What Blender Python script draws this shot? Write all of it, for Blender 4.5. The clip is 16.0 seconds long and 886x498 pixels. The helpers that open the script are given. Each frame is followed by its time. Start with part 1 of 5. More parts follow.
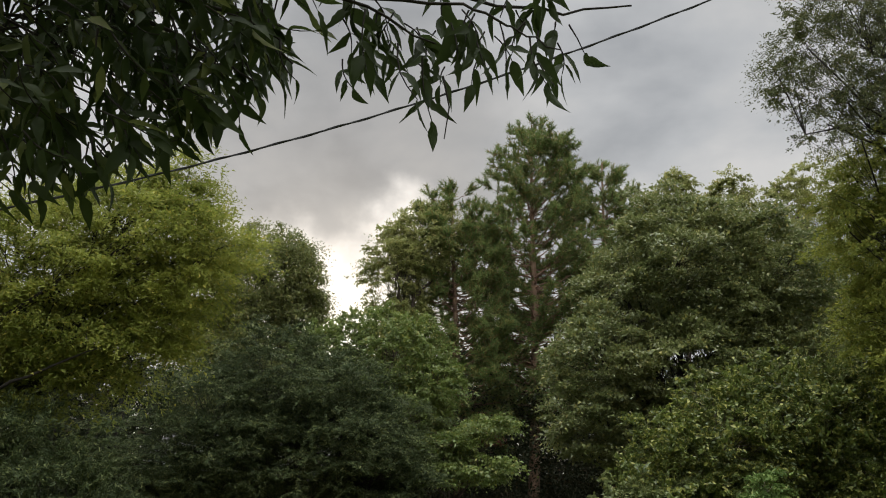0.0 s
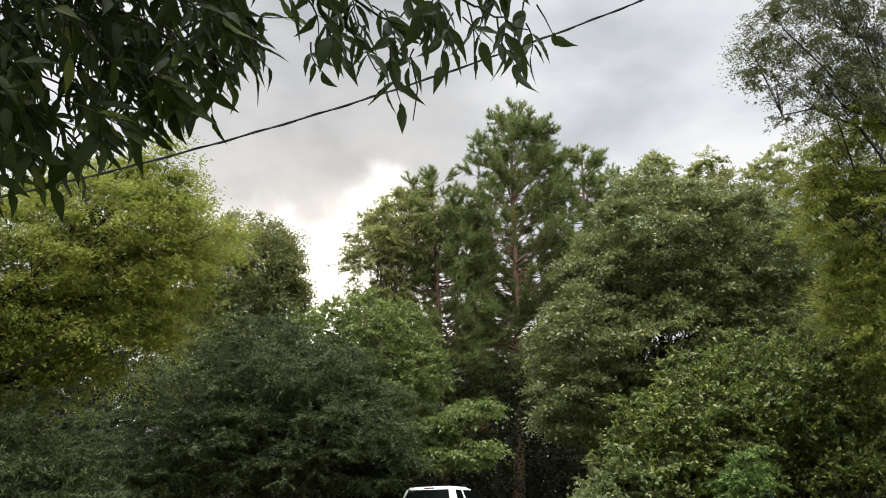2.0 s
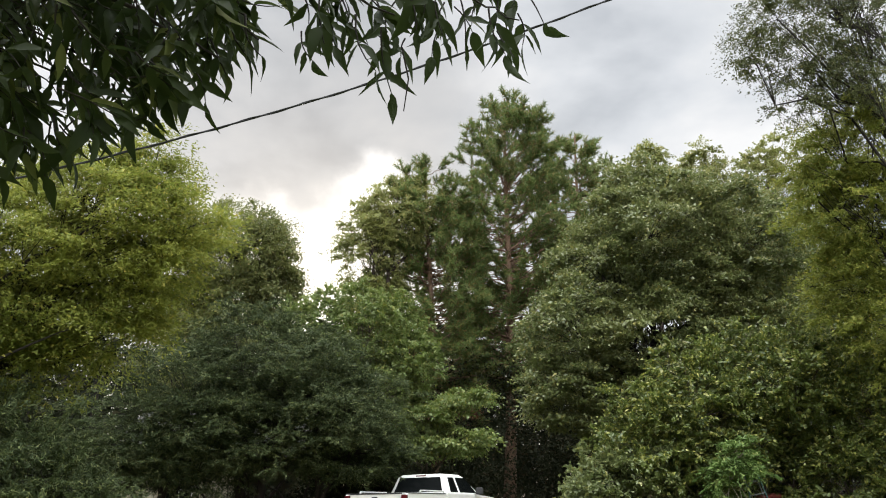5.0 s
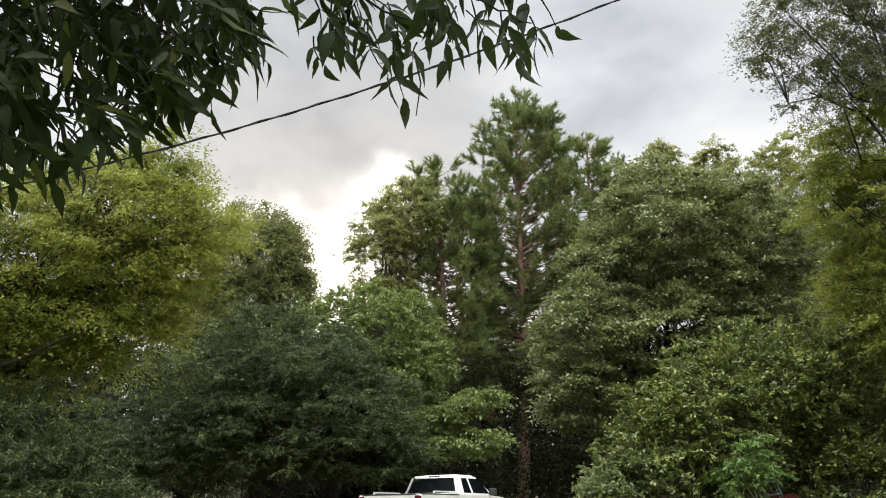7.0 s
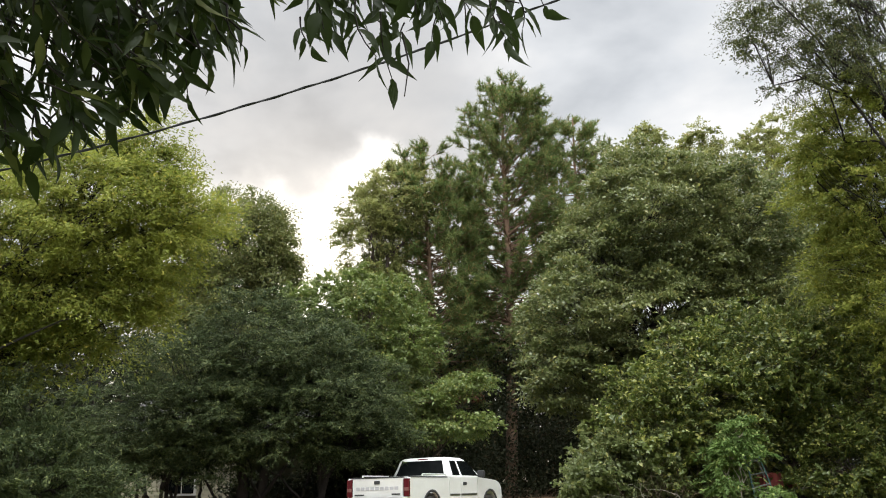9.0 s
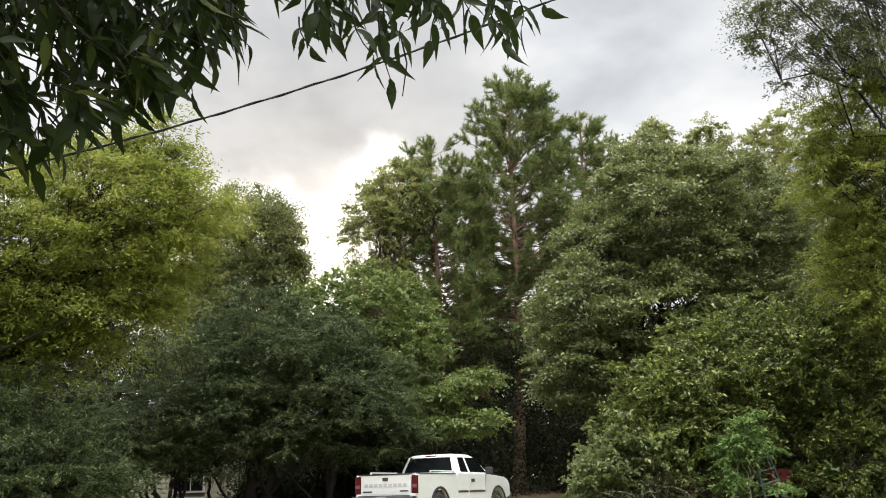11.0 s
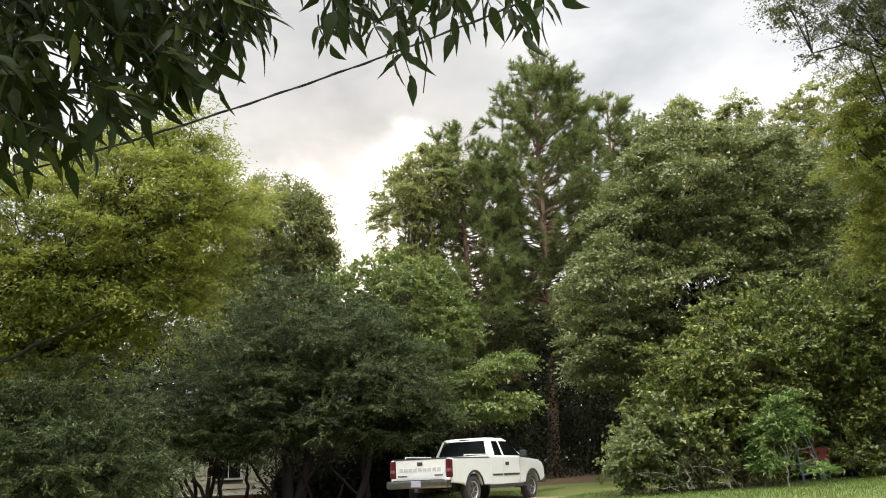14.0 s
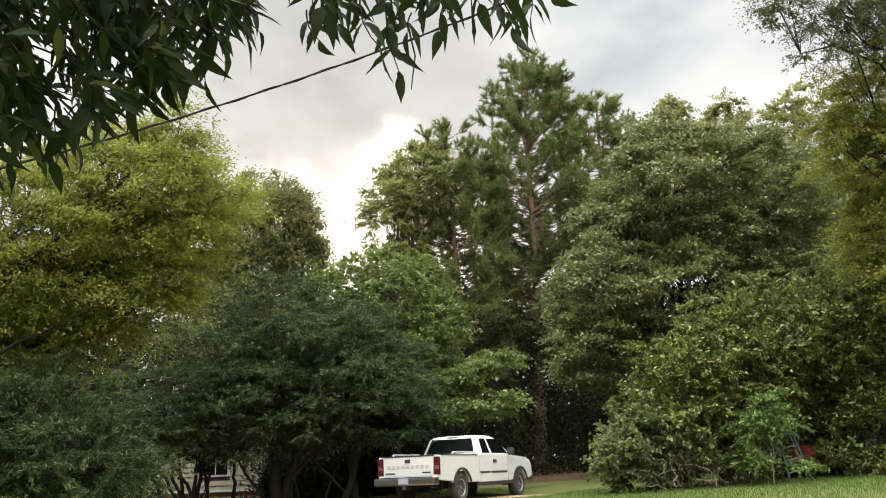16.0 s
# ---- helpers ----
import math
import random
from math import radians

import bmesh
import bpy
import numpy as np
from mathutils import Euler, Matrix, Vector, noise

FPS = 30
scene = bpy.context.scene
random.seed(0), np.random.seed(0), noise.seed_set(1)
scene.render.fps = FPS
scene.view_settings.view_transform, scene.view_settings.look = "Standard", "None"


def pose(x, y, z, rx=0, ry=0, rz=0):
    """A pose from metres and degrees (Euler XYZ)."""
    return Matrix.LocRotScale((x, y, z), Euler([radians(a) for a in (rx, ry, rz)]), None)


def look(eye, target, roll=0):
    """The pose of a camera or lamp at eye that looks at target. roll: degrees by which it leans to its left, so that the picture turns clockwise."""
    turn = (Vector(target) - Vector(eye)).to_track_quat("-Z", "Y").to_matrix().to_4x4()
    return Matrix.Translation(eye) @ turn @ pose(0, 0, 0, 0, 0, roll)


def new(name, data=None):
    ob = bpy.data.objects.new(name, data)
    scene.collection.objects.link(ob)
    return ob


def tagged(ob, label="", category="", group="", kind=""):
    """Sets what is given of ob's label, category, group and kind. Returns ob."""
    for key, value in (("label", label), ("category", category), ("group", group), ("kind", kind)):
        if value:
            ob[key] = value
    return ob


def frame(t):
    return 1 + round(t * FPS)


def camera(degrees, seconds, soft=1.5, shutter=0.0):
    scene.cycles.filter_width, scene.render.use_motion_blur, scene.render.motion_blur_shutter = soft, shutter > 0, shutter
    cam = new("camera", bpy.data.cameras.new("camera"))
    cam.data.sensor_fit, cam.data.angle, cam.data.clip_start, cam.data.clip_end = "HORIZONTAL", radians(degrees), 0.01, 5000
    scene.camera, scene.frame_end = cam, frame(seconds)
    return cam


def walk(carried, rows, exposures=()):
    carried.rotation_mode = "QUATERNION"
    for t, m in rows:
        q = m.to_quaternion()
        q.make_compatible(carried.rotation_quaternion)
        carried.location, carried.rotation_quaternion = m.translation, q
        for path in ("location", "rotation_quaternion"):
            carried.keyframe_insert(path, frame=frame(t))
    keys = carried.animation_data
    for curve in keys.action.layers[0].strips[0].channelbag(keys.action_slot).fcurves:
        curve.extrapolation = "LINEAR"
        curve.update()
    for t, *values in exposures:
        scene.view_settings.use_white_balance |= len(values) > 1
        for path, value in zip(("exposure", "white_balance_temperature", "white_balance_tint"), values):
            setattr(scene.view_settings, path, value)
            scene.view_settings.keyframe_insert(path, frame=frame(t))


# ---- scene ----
cam = camera(56.6, 16.0, soft=1.05)
EYE = (0.0, 0.0, 1.6)

# seconds, yaw, pitch, roll: held in the hand, turning only
TURNS = [
    (0, -1.22, 19.43, -0.62),
    (0.5, -1.51, 19.32, -0.90),
    (1, -1.96, 19.72, -0.98),
    (1.5, -1.80, 19.60, -0.31),
    (2, -2.10, 18.47, 0.76),
    (2.5, -2.95, 17.56, 1.14),
    (3, -3.35, 17.03, 0.98),
    (3.5, -3.16, 17.10, 0.52),
    (4, -2.87, 17.13, 0.30),
    (4.5, -2.81, 17.37, 0.56),
    (5, -2.65, 17.67, 0.70),
    (7.3, -1.72, 17.73, 0.74),
    (7.5, -2.00, 17.57, 0.78),
    (8, -2.43, 17.11, 1.18),
    (8.5, -2.61, 16.80, 1.42),
    (9, -2.51, 16.59, 1.38),
    (11.5, -1.69, 16.39, 1.41),
    (12, -1.26, 16.34, 1.39),
    (12.5, -0.61, 16.13, 1.69),
    (13, -0.07, 16.00, 1.87),
    (13.5, 0.31, 15.82, 2.10),
    (14, 0.35, 15.42, 2.27),
    (14.5, -0.12, 15.06, 2.06),
    (15, -0.41, 14.86, 2.18),
    (15.5, -0.47, 15.00, 2.30),
    (16, -0.48, 15.22, 2.15),
]
walk(cam, [(t, pose(*EYE, 90 + p, r, y)) for t, y, p, r in TURNS],
     exposures=[(t, e, k, 10) for t, e, k in ((0.0, -0.14, 6700), (0.5, -0.11, 6700), (1.0, 0.01, 6650), (1.5, 0.38, 6600), (2.0, 0.47, 6560), (5.0, 0.49, 6560), (9.0, 0.54, 6600), (12.5, 0.63, 6680), (14.5, 0.7, 6760), (15.2, 0.69, 6800), (16.0, 0.62, 6850))])

# ------------------------------------------------------------------ sky and sun
SUN_AZ, SUN_EL = radians(-7.5), radians(15)      # from +y towards +x, above the horizon
SUN_DIR = Vector((math.sin(SUN_AZ) * math.cos(SUN_EL), math.cos(SUN_AZ) * math.cos(SUN_EL), math.sin(SUN_EL)))

BANK_DIR = Vector((math.sin(radians(-6)) * math.cos(radians(26)), math.cos(radians(-6)) * math.cos(radians(26)), math.sin(radians(26))))


def links(tree, *pairs):
    for a, b in pairs:
        tree.links.new(a, b)


def make_world():
    w = bpy.data.worlds.new("overcast_sky")
    scene.world = w
    w.use_nodes = True
    t = w.node_tree
    t.nodes.clear()
    n = t.nodes.new
    out, bg = n("ShaderNodeOutputWorld"), n("ShaderNodeBackground")
    co, sep = n("ShaderNodeTexCoord"), n("ShaderNodeSeparateXYZ")
    links(t, (co.outputs["Generated"], sep.inputs[0]))
    # a flat cloud deck: x / (z + .25), y / (z + .25)
    den = n("ShaderNodeMath")
    den.operation, den.inputs[1].default_value = "ADD", 0.22
    mx = n("ShaderNodeMath")
    mx.operation, mx.inputs[1].default_value = "MAXIMUM", 0.0
    links(t, (sep.outputs[2], mx.inputs[0]), (mx.outputs[0], den.inputs[0]))
    comb = n("ShaderNodeCombineXYZ")
    for i in (0, 1):
        d = n("ShaderNodeMath")
        d.operation = "DIVIDE"
        links(t, (sep.outputs[i], d.inputs[0]), (den.outputs[0], d.inputs[1]), (d.outputs[0], comb.inputs[i]))
    big, fine = n("ShaderNodeTexNoise"), n("ShaderNodeTexNoise")
    big.inputs["Scale"].default_value, big.inputs["Detail"].default_value = 2.3, 6
    big.inputs["Roughness"].default_value, big.inputs["Distortion"].default_value = 0.5, 0.25
    fine.inputs["Scale"].default_value, fine.inputs["Detail"].default_value = 5.5, 4
    links(t, (comb.outputs[0], big.inputs["Vector"]), (comb.outputs[0], fine.inputs["Vector"]))
    mixn = n("ShaderNodeMix")
    mixn.inputs[0].default_value = 0.25
    links(t, (big.outputs[0], mixn.inputs[2]), (fine.outputs[0], mixn.inputs[3]))
    ramp = n("ShaderNodeValToRGB")
    e = ramp.color_ramp.elements
    e[0].position, e[0].color = 0.37, (0.33, 0.35, 0.375, 1)
    e[1].position, e[1].color = 0.64, (0.64, 0.64, 0.64, 1)
    mid = e.new(0.5)
    mid.color = (0.485, 0.503, 0.525, 1)
    links(t, (mixn.outputs[0], ramp.inputs[0]))
    # the sun behind the thin edge of the clouds
    dot = n("ShaderNodeVectorMath")
    dot.operation = "DOT_PRODUCT"
    dot.inputs[1].default_value = SUN_DIR
    links(t, (co.outputs["Generated"], dot.inputs[0]))
    glow = n("ShaderNodeMapRange")
    glow.interpolation_type = "SMOOTHERSTEP"
    for name, value in (("From Min", 0.985), ("From Max", 1.004), ("To Min", 0.0), ("To Max", 2.6)):
        glow.inputs[name].default_value = value
    rag, off, shift = n("ShaderNodeTexNoise"), n("ShaderNodeMath"), n("ShaderNodeMath")
    rag.inputs["Scale"].default_value, rag.inputs["Detail"].default_value = 7.0, 6
    off.operation, off.inputs[1].default_value, off.inputs[2].default_value = "MULTIPLY_ADD", 0.05, -0.025
    links(t, (co.outputs["Generated"], rag.inputs["Vector"]), (rag.outputs[0], off.inputs[0]),
          (dot.outputs["Value"], shift.inputs[0]), (off.outputs[0], shift.inputs[1]), (shift.outputs[0], glow.inputs["Value"]))
    gain = n("ShaderNodeMath")
    gain.operation = "MULTIPLY"
    links(t, (glow.outputs[0], gain.inputs[0]), (mixn.outputs[0], gain.inputs[1]))
    add = n("ShaderNodeMix")
    add.data_type, add.blend_type = "RGBA", "ADD"
    add.inputs[0].default_value = 1
    col = n("ShaderNodeMix")
    col.data_type, col.clamp_factor = "RGBA", False
    col.inputs[6].default_value, col.inputs[7].default_value = (0, 0, 0, 1), (1.0, 0.94, 0.87, 1)
    links(t, (gain.outputs[0], col.inputs[0]), (ramp.outputs[0], add.inputs[6]), (col.outputs[2], add.inputs[7]))
    # a heavier bank of cloud hangs above the bright gap
    bdot, bsh, bmap, bank = n("ShaderNodeVectorMath"), n("ShaderNodeMath"), n("ShaderNodeMapRange"), n("ShaderNodeVectorMath")
    bdot.operation, bdot.inputs[1].default_value = "DOT_PRODUCT", BANK_DIR
    bank.operation = "SCALE"
    bmap.interpolation_type = "SMOOTHSTEP"
    for name, value in (("From Min", 0.96), ("From Max", 0.998), ("To Min", 1.0), ("To Max", 0.70)):
        bmap.inputs[name].default_value = value
    links(t, (co.outputs["Generated"], bdot.inputs[0]), (bdot.outputs["Value"], bsh.inputs[0]), (off.outputs[0], bsh.inputs[1]),
          (bsh.outputs[0], bmap.inputs["Value"]), (add.outputs[2], bank.inputs[0]), (bmap.outputs[0], bank.inputs["Scale"]))
    # overhead the cloud is thinner and brighter than near the horizon
    high = n("ShaderNodeMapRange")
    for name, value in (("From Min", 0.58), ("From Max", 0.9), ("To Min", 1.0), ("To Max", SKY_TOP)):
        high.inputs[name].default_value = value
    links(t, (sep.outputs[2], high.inputs["Value"]))
    scl = n("ShaderNodeVectorMath")
    scl.operation = "SCALE"
    # the clouds that face the low sun are brighter than those seen against it
    face = n("ShaderNodeMapRange")
    for name, value in (("From Min", 0.35), ("From Max", -0.9), ("To Min", 1.0), ("To Max", SKY_BACK)):
        face.inputs[name].default_value = value
    both = n("ShaderNodeMath")
    both.operation = "MULTIPLY"
    links(t, (sep.outputs[1], face.inputs["Value"]), (high.outputs[0], both.inputs[0]), (face.outputs[0], both.inputs[1]),
          (bank.outputs[0], scl.inputs[0]), (both.outputs[0], scl.inputs["Scale"]))
    sky = n("ShaderNodeTexSky")
    sky.sky_type, sky.sun_disc = "NISHITA", False
    sky.sun_elevation, sky.sun_rotation = SUN_EL, SUN_AZ
    skm = n("ShaderNodeVectorMath")
    skm.operation = "SCALE"
    skm.inputs["Scale"].default_value = 0.012
    tot = n("ShaderNodeVectorMath")
    links(t, (sky.outputs[0], skm.inputs[0]), (scl.outputs[0], tot.inputs[0]), (skm.outputs[0], tot.inputs[1]),
          (tot.outputs[0], bg.inputs[0]), (bg.outputs[0], out.inputs[0]))
    bg.inputs[1].default_value = 1.0


SKY_TOP, SKY_BACK = 6.0, 2.9
make_world()
sun = new("sun", bpy.data.lights.new("sun", "SUN"))
sun.data.energy, sun.data.angle, sun.data.color = 1.1, radians(14), (1.0, 0.93, 0.82)
sun.matrix_world = look(SUN_DIR * 50, (0, 0, 0))


# ------------------------------------------------------------------ materials
def material(name, base=(0.5, 0.5, 0.5), rough=0.6, metal=0.0, vary=0.0, scale=8.0, bump=0.0, bump_scale=60.0, other=None, spec=0.5):
    """A painted or plain surface: base colour mottled towards another at two sizes, with a fine relief."""
    m = bpy.data.materials.new(name)
    m.use_nodes = True
    t = m.node_tree
    b = t.nodes["Principled BSDF"]
    b.inputs["Roughness"].default_value, b.inputs["Metallic"].default_value = rough, metal
    b.inputs["Specular IOR Level"].default_value = spec
    n = t.nodes.new
    co = n("ShaderNodeTexCoord")
    if vary:
        a, c = n("ShaderNodeTexNoise"), n("ShaderNodeTexNoise")
        a.inputs["Scale"].default_value, a.inputs["Detail"].default_value = scale, 6
        c.inputs["Scale"].default_value, c.inputs["Detail"].default_value = scale * 7, 3
        av = n("ShaderNodeMix")
        av.inputs[0].default_value = 0.4
        mr = n("ShaderNodeMapRange")
        for k, v in (("From Min", 0.35), ("From Max", 0.65), ("To Min", 0.0), ("To Max", vary)):
            mr.inputs[k].default_value = v
        mix = n("ShaderNodeMix")
        mix.data_type = "RGBA"
        mix.inputs[6].default_value = (*base, 1)
        mix.inputs[7].default_value = (*(other or [v * 0.5 for v in base]), 1)
        links(t, (co.outputs["Object"], a.inputs["Vector"]), (co.outputs["Object"], c.inputs["Vector"]),
              (a.outputs[0], av.inputs[2]), (c.outputs[0], av.inputs[3]), (av.outputs[0], mr.inputs["Value"]),
              (mr.outputs[0], mix.inputs[0]), (mix.outputs[2], b.inputs["Base Color"]))
    else:
        b.inputs["Base Color"].default_value = (*base, 1)
    if bump:
        f, bp = n("ShaderNodeTexNoise"), n("ShaderNodeBump")
        f.inputs["Scale"].default_value, f.inputs["Detail"].default_value = bump_scale, 5
        bp.inputs["Strength"].default_value, bp.inputs["Distance"].default_value = bump, 0.02
        links(t, (co.outputs["Object"], f.inputs["Vector"]), (f.outputs[0], bp.inputs["Height"]), (bp.outputs[0], b.inputs["Normal"]))
    return m


def leaf_material(name, dark, light, accent, through_light=0.35, rough=0.5, patch=0.6, accent_share=0.1, gloss=0.2):
    """Leaves: each of its own green, whole boughs a little lighter or yellower, some light passing through."""
    m = bpy.data.materials.new(name)
    m.use_nodes = True
    t = m.node_tree
    b, out = t.nodes["Principled BSDF"], t.nodes["Material Output"]
    n = t.nodes.new
    geo, co = n("ShaderNodeNewGeometry"), n("ShaderNodeTexCoord")
    no = n("ShaderNodeTexNoise")
    no.inputs["Scale"].default_value, no.inputs["Detail"].default_value = patch, 3
    mr = n("ShaderNodeMapRange")
    for k, v in (("From Min", 0.32), ("From Max", 0.68)):
        mr.inputs[k].default_value = v
    av = n("ShaderNodeMix")
    av.inputs[0].default_value = 0.45
    mix = n("ShaderNodeMix")
    mix.data_type = "RGBA"
    mix.inputs[6].default_value, mix.inputs[7].default_value = (*dark, 1), (*light, 1)
    acc = n("ShaderNodeMapRange")
    for k, v in (("From Min", 1 - accent_share * 1.5), ("From Max", 1.0)):
        acc.inputs[k].default_value = v
    mix2 = n("ShaderNodeMix")
    mix2.data_type = "RGBA"
    mix2.inputs[7].default_value = (*accent, 1)
    links(t, (co.outputs["Object"], no.inputs["Vector"]), (no.outputs[0], mr.inputs["Value"]),
          (mr.outputs[0], av.inputs[2]), (geo.outputs["Random Per Island"], av.inputs[3]), (av.outputs[0], mix.inputs[0]),
          (geo.outputs["Random Per Island"], acc.inputs["Value"]), (acc.outputs[0], mix2.inputs[0]),
          (mix.outputs[2], mix2.inputs[6]), (mix2.outputs[2], b.inputs["Base Color"]))
    b.inputs["Roughness"].default_value = rough
    b.inputs["Specular IOR Level"].default_value = gloss
    tr, sh = n("ShaderNodeBsdfTranslucent"), n("ShaderNodeMixShader")
    sh.inputs[0].default_value = through_light
    links(t, (mix2.outputs[2], tr.inputs[0]), (b.outputs[0], sh.inputs[1]), (tr.outputs[0], sh.inputs[2]), (sh.outputs[0], out.inputs[0]))
    return m


def bark_material(name, base, other, scale=3.0):
    m = material(name, base, 0.9, vary=0.9, scale=scale, bump=0.7, bump_scale=scale * 6, other=other, spec=0.2)
    return m


BARK = bark_material("grey_brown_bark", (0.11, 0.085, 0.065), (0.045, 0.035, 0.03))
BARK_DARK = bark_material("dark_bark", (0.034, 0.028, 0.024), (0.016, 0.013, 0.012))
BARK_PINE = bark_material("pine_bark", (0.30, 0.19, 0.13), (0.12, 0.08, 0.06))
BARK_PALE = bark_material("dead_twigs", (0.38, 0.34, 0.28), (0.2, 0.175, 0.14))

L_PINE = leaf_material("pine_needles", (0.085, 0.13, 0.042), (0.175, 0.24, 0.075), (0.31, 0.215, 0.08), 0.42, patch=0.45, accent_share=0.22)
L_BIG = leaf_material("sweetgum_leaves", (0.085, 0.112, 0.038), (0.21, 0.232, 0.08), (0.32, 0.29, 0.09), 0.38, patch=0.3, rough=0.38, gloss=0.55)
L_YEL = leaf_material("yellowing_leaves", (0.165, 0.19, 0.06), (0.31, 0.32, 0.11), (0.44, 0.36, 0.14), 0.52, patch=0.4, rough=0.4, gloss=0.45)
L_LEFT = leaf_material("locust_leaflets", (0.135, 0.165, 0.032), (0.285, 0.305, 0.062), (0.38, 0.33, 0.07), 0.5, patch=0.6)
L_OAK = leaf_material("oak_leaves", (0.09, 0.11, 0.032), (0.2, 0.215, 0.066), (0.28, 0.25, 0.08), 0.42, patch=0.5, rough=0.4, gloss=0.45)
L_WIL = leaf_material("narrow_dark_leaves", (0.021, 0.034, 0.013), (0.078, 0.1, 0.039), (0.17, 0.19, 0.075), 0.25, patch=0.9, accent_share=0.16, gloss=0.12)
L_MAP = leaf_material("fresh_maple_leaves", (0.085, 0.125, 0.03), (0.175, 0.22, 0.055), (0.27, 0.265, 0.065), 0.4, patch=0.7, rough=0.4, gloss=0.4)
L_BUSH = leaf_material("vine_leaves", (0.046, 0.07, 0.016), (0.165, 0.205, 0.046), (0.36, 0.35, 0.09), 0.38, patch=1.0, accent_share=0.22, rough=0.4, gloss=0.45)
L_BRIGHT = leaf_material("young_green_leaves", (0.075, 0.13, 0.036), (0.175, 0.255, 0.07), (0.27, 0.31, 0.1), 0.42, patch=1.6)
# the wood's deep shade is put into these near-black leaf colours
L_WOOD = leaf_material("painted_shade_leaves", (0.011, 0.0145, 0.007), (0.03, 0.034, 0.014), (0.055, 0.042, 0.02), 0.2, patch=0.3, rough=0.85)
L_NEAR = leaf_material("overhanging_leaves", (0.018, 0.030, 0.009), (0.05, 0.07, 0.018), (0.12, 0.135, 0.04), 0.45, rough=0.5, patch=1.5, accent_share=0.12, gloss=0.15)
L_SPARSE = leaf_material("fine_grey_leaves", (0.05, 0.062, 0.024), (0.115, 0.128, 0.045), (0.18, 0.165, 0.06), 0.34, patch=0.6)
L_RUST = leaf_material("rusty_dead_needles", (0.16, 0.06, 0.035), (0.28, 0.12, 0.07), (0.3, 0.16, 0.1), 0.3)
L_PALE = leaf_material("pale_shrub_leaves", (0.09, 0.115, 0.04), (0.20, 0.235, 0.085), (0.30, 0.29, 0.10), 0.38, patch=0.9, rough=0.4, gloss=0.45)
GRASS = leaf_material("lawn_blades", (0.06, 0.104, 0.02), (0.105, 0.16, 0.034), (0.15, 0.17, 0.05), 0.3, patch=0.25, rough=0.6)


# ------------------------------------------------------------------ mesh helpers
def mesh_from(name, co, tris=None, quads=None, mats=()):
    """A mesh from arrays of corners and of triangles or quads."""
    faces = tris if tris is not None else quads
    k = faces.shape[1]
    me = bpy.data.meshes.new(name)
    me.vertices.add(len(co))
    me.vertices.foreach_set("co", np.ascontiguousarray(co, np.float32).ravel())
    me.loops.add(faces.size)
    me.loops.foreach_set("vertex_index", np.ascontiguousarray(faces, np.int32).ravel())
    me.polygons.add(len(faces))
    me.polygons.foreach_set("loop_start", np.arange(0, faces.size, k, dtype=np.int32))
    me.update(calc_edges=True)
    for m in mats:
        me.materials.append(m)
    return me


def under(ob, parent):
    ob.parent = parent
    return ob


def part(name, bm, mat, parent, label="", smooth=False):
    me = bpy.data.meshes.new(name)
    bm.normal_update()
    bm.to_mesh(me)
    bm.free()
    for m in (mat if isinstance(mat, (list, tuple)) else [mat]):
        me.materials.append(m)
    if smooth:
        for p in me.polygons:
            p.use_smooth = True
    ob = new(name, me)
    if parent:
        ob.parent = parent
    if label:
        tagged(ob, label)
    return ob


def empty(name, m, label, category, group="", kind=""):
    ob = new(name)
    ob.empty_display_size = 0.2
    ob.matrix_world = m
    return tagged(ob, label, category, group, kind)


def unit(v):
    return v / np.maximum(np.linalg.norm(v, axis=-1, keepdims=True), 1e-9)


def tubes(name, polylines, mat, parent, sides=6, label=""):
    """Tapered limbs: each polyline is (points, radius at the start, radius at the end), all in one mesh."""
    cos, faces, base = [], [], 0
    ang = np.linspace(0, 2 * np.pi, sides, endpoint=False)
    for pts, r0, r1 in polylines:
        pts = np.asarray(pts, float)
        n = len(pts)
        tan = unit(np.gradient(pts, axis=0))
        ref = np.where(np.abs(tan[:, 2:3]) > 0.9, [[1.0, 0, 0]], [[0, 0, 1.0]])
        u = unit(np.cross(tan, ref))
        v = np.cross(tan, u)
        r = np.linspace(r0, r1, n)[:, None, None]
        ring = pts[:, None, :] + r * (np.cos(ang)[None, :, None] * u[:, None, :] + np.sin(ang)[None, :, None] * v[:, None, :])
        cos.append(ring.reshape(-1, 3))
        i = np.arange(n - 1)[:, None] * sides
        j = np.arange(sides)[None, :]
        k = (j + 1) % sides
        faces.append(np.stack([i + j, i + k, i + sides + k, i + sides + j], -1).reshape(-1, 4) + base)
        base += n * sides
    me = mesh_from(name, np.concatenate(cos), quads=np.concatenate(faces), mats=[mat])
    me.polygons.foreach_set("use_smooth", np.ones(len(me.polygons), bool))
    ob = new(name, me)
    if parent:
        ob.parent = parent
    if label:
        tagged(ob, label)
    return ob


def bent(rng, a, b, n=6, wobble=0.08, rise=0.0):
    """A bowed, slightly crooked line from a to b."""
    a, b = np.asarray(a, float), np.asarray(b, float)
    s = np.linspace(0, 1, n)[:, None]
    d = np.linalg.norm(b - a)
    p = a + (b - a) * s
    p[1:-1] += rng.normal(0, wobble * d / 3, (n - 2, 3))
    p[:, 2] += rise * d * np.sin(np.pi * s[:, 0])
    return p


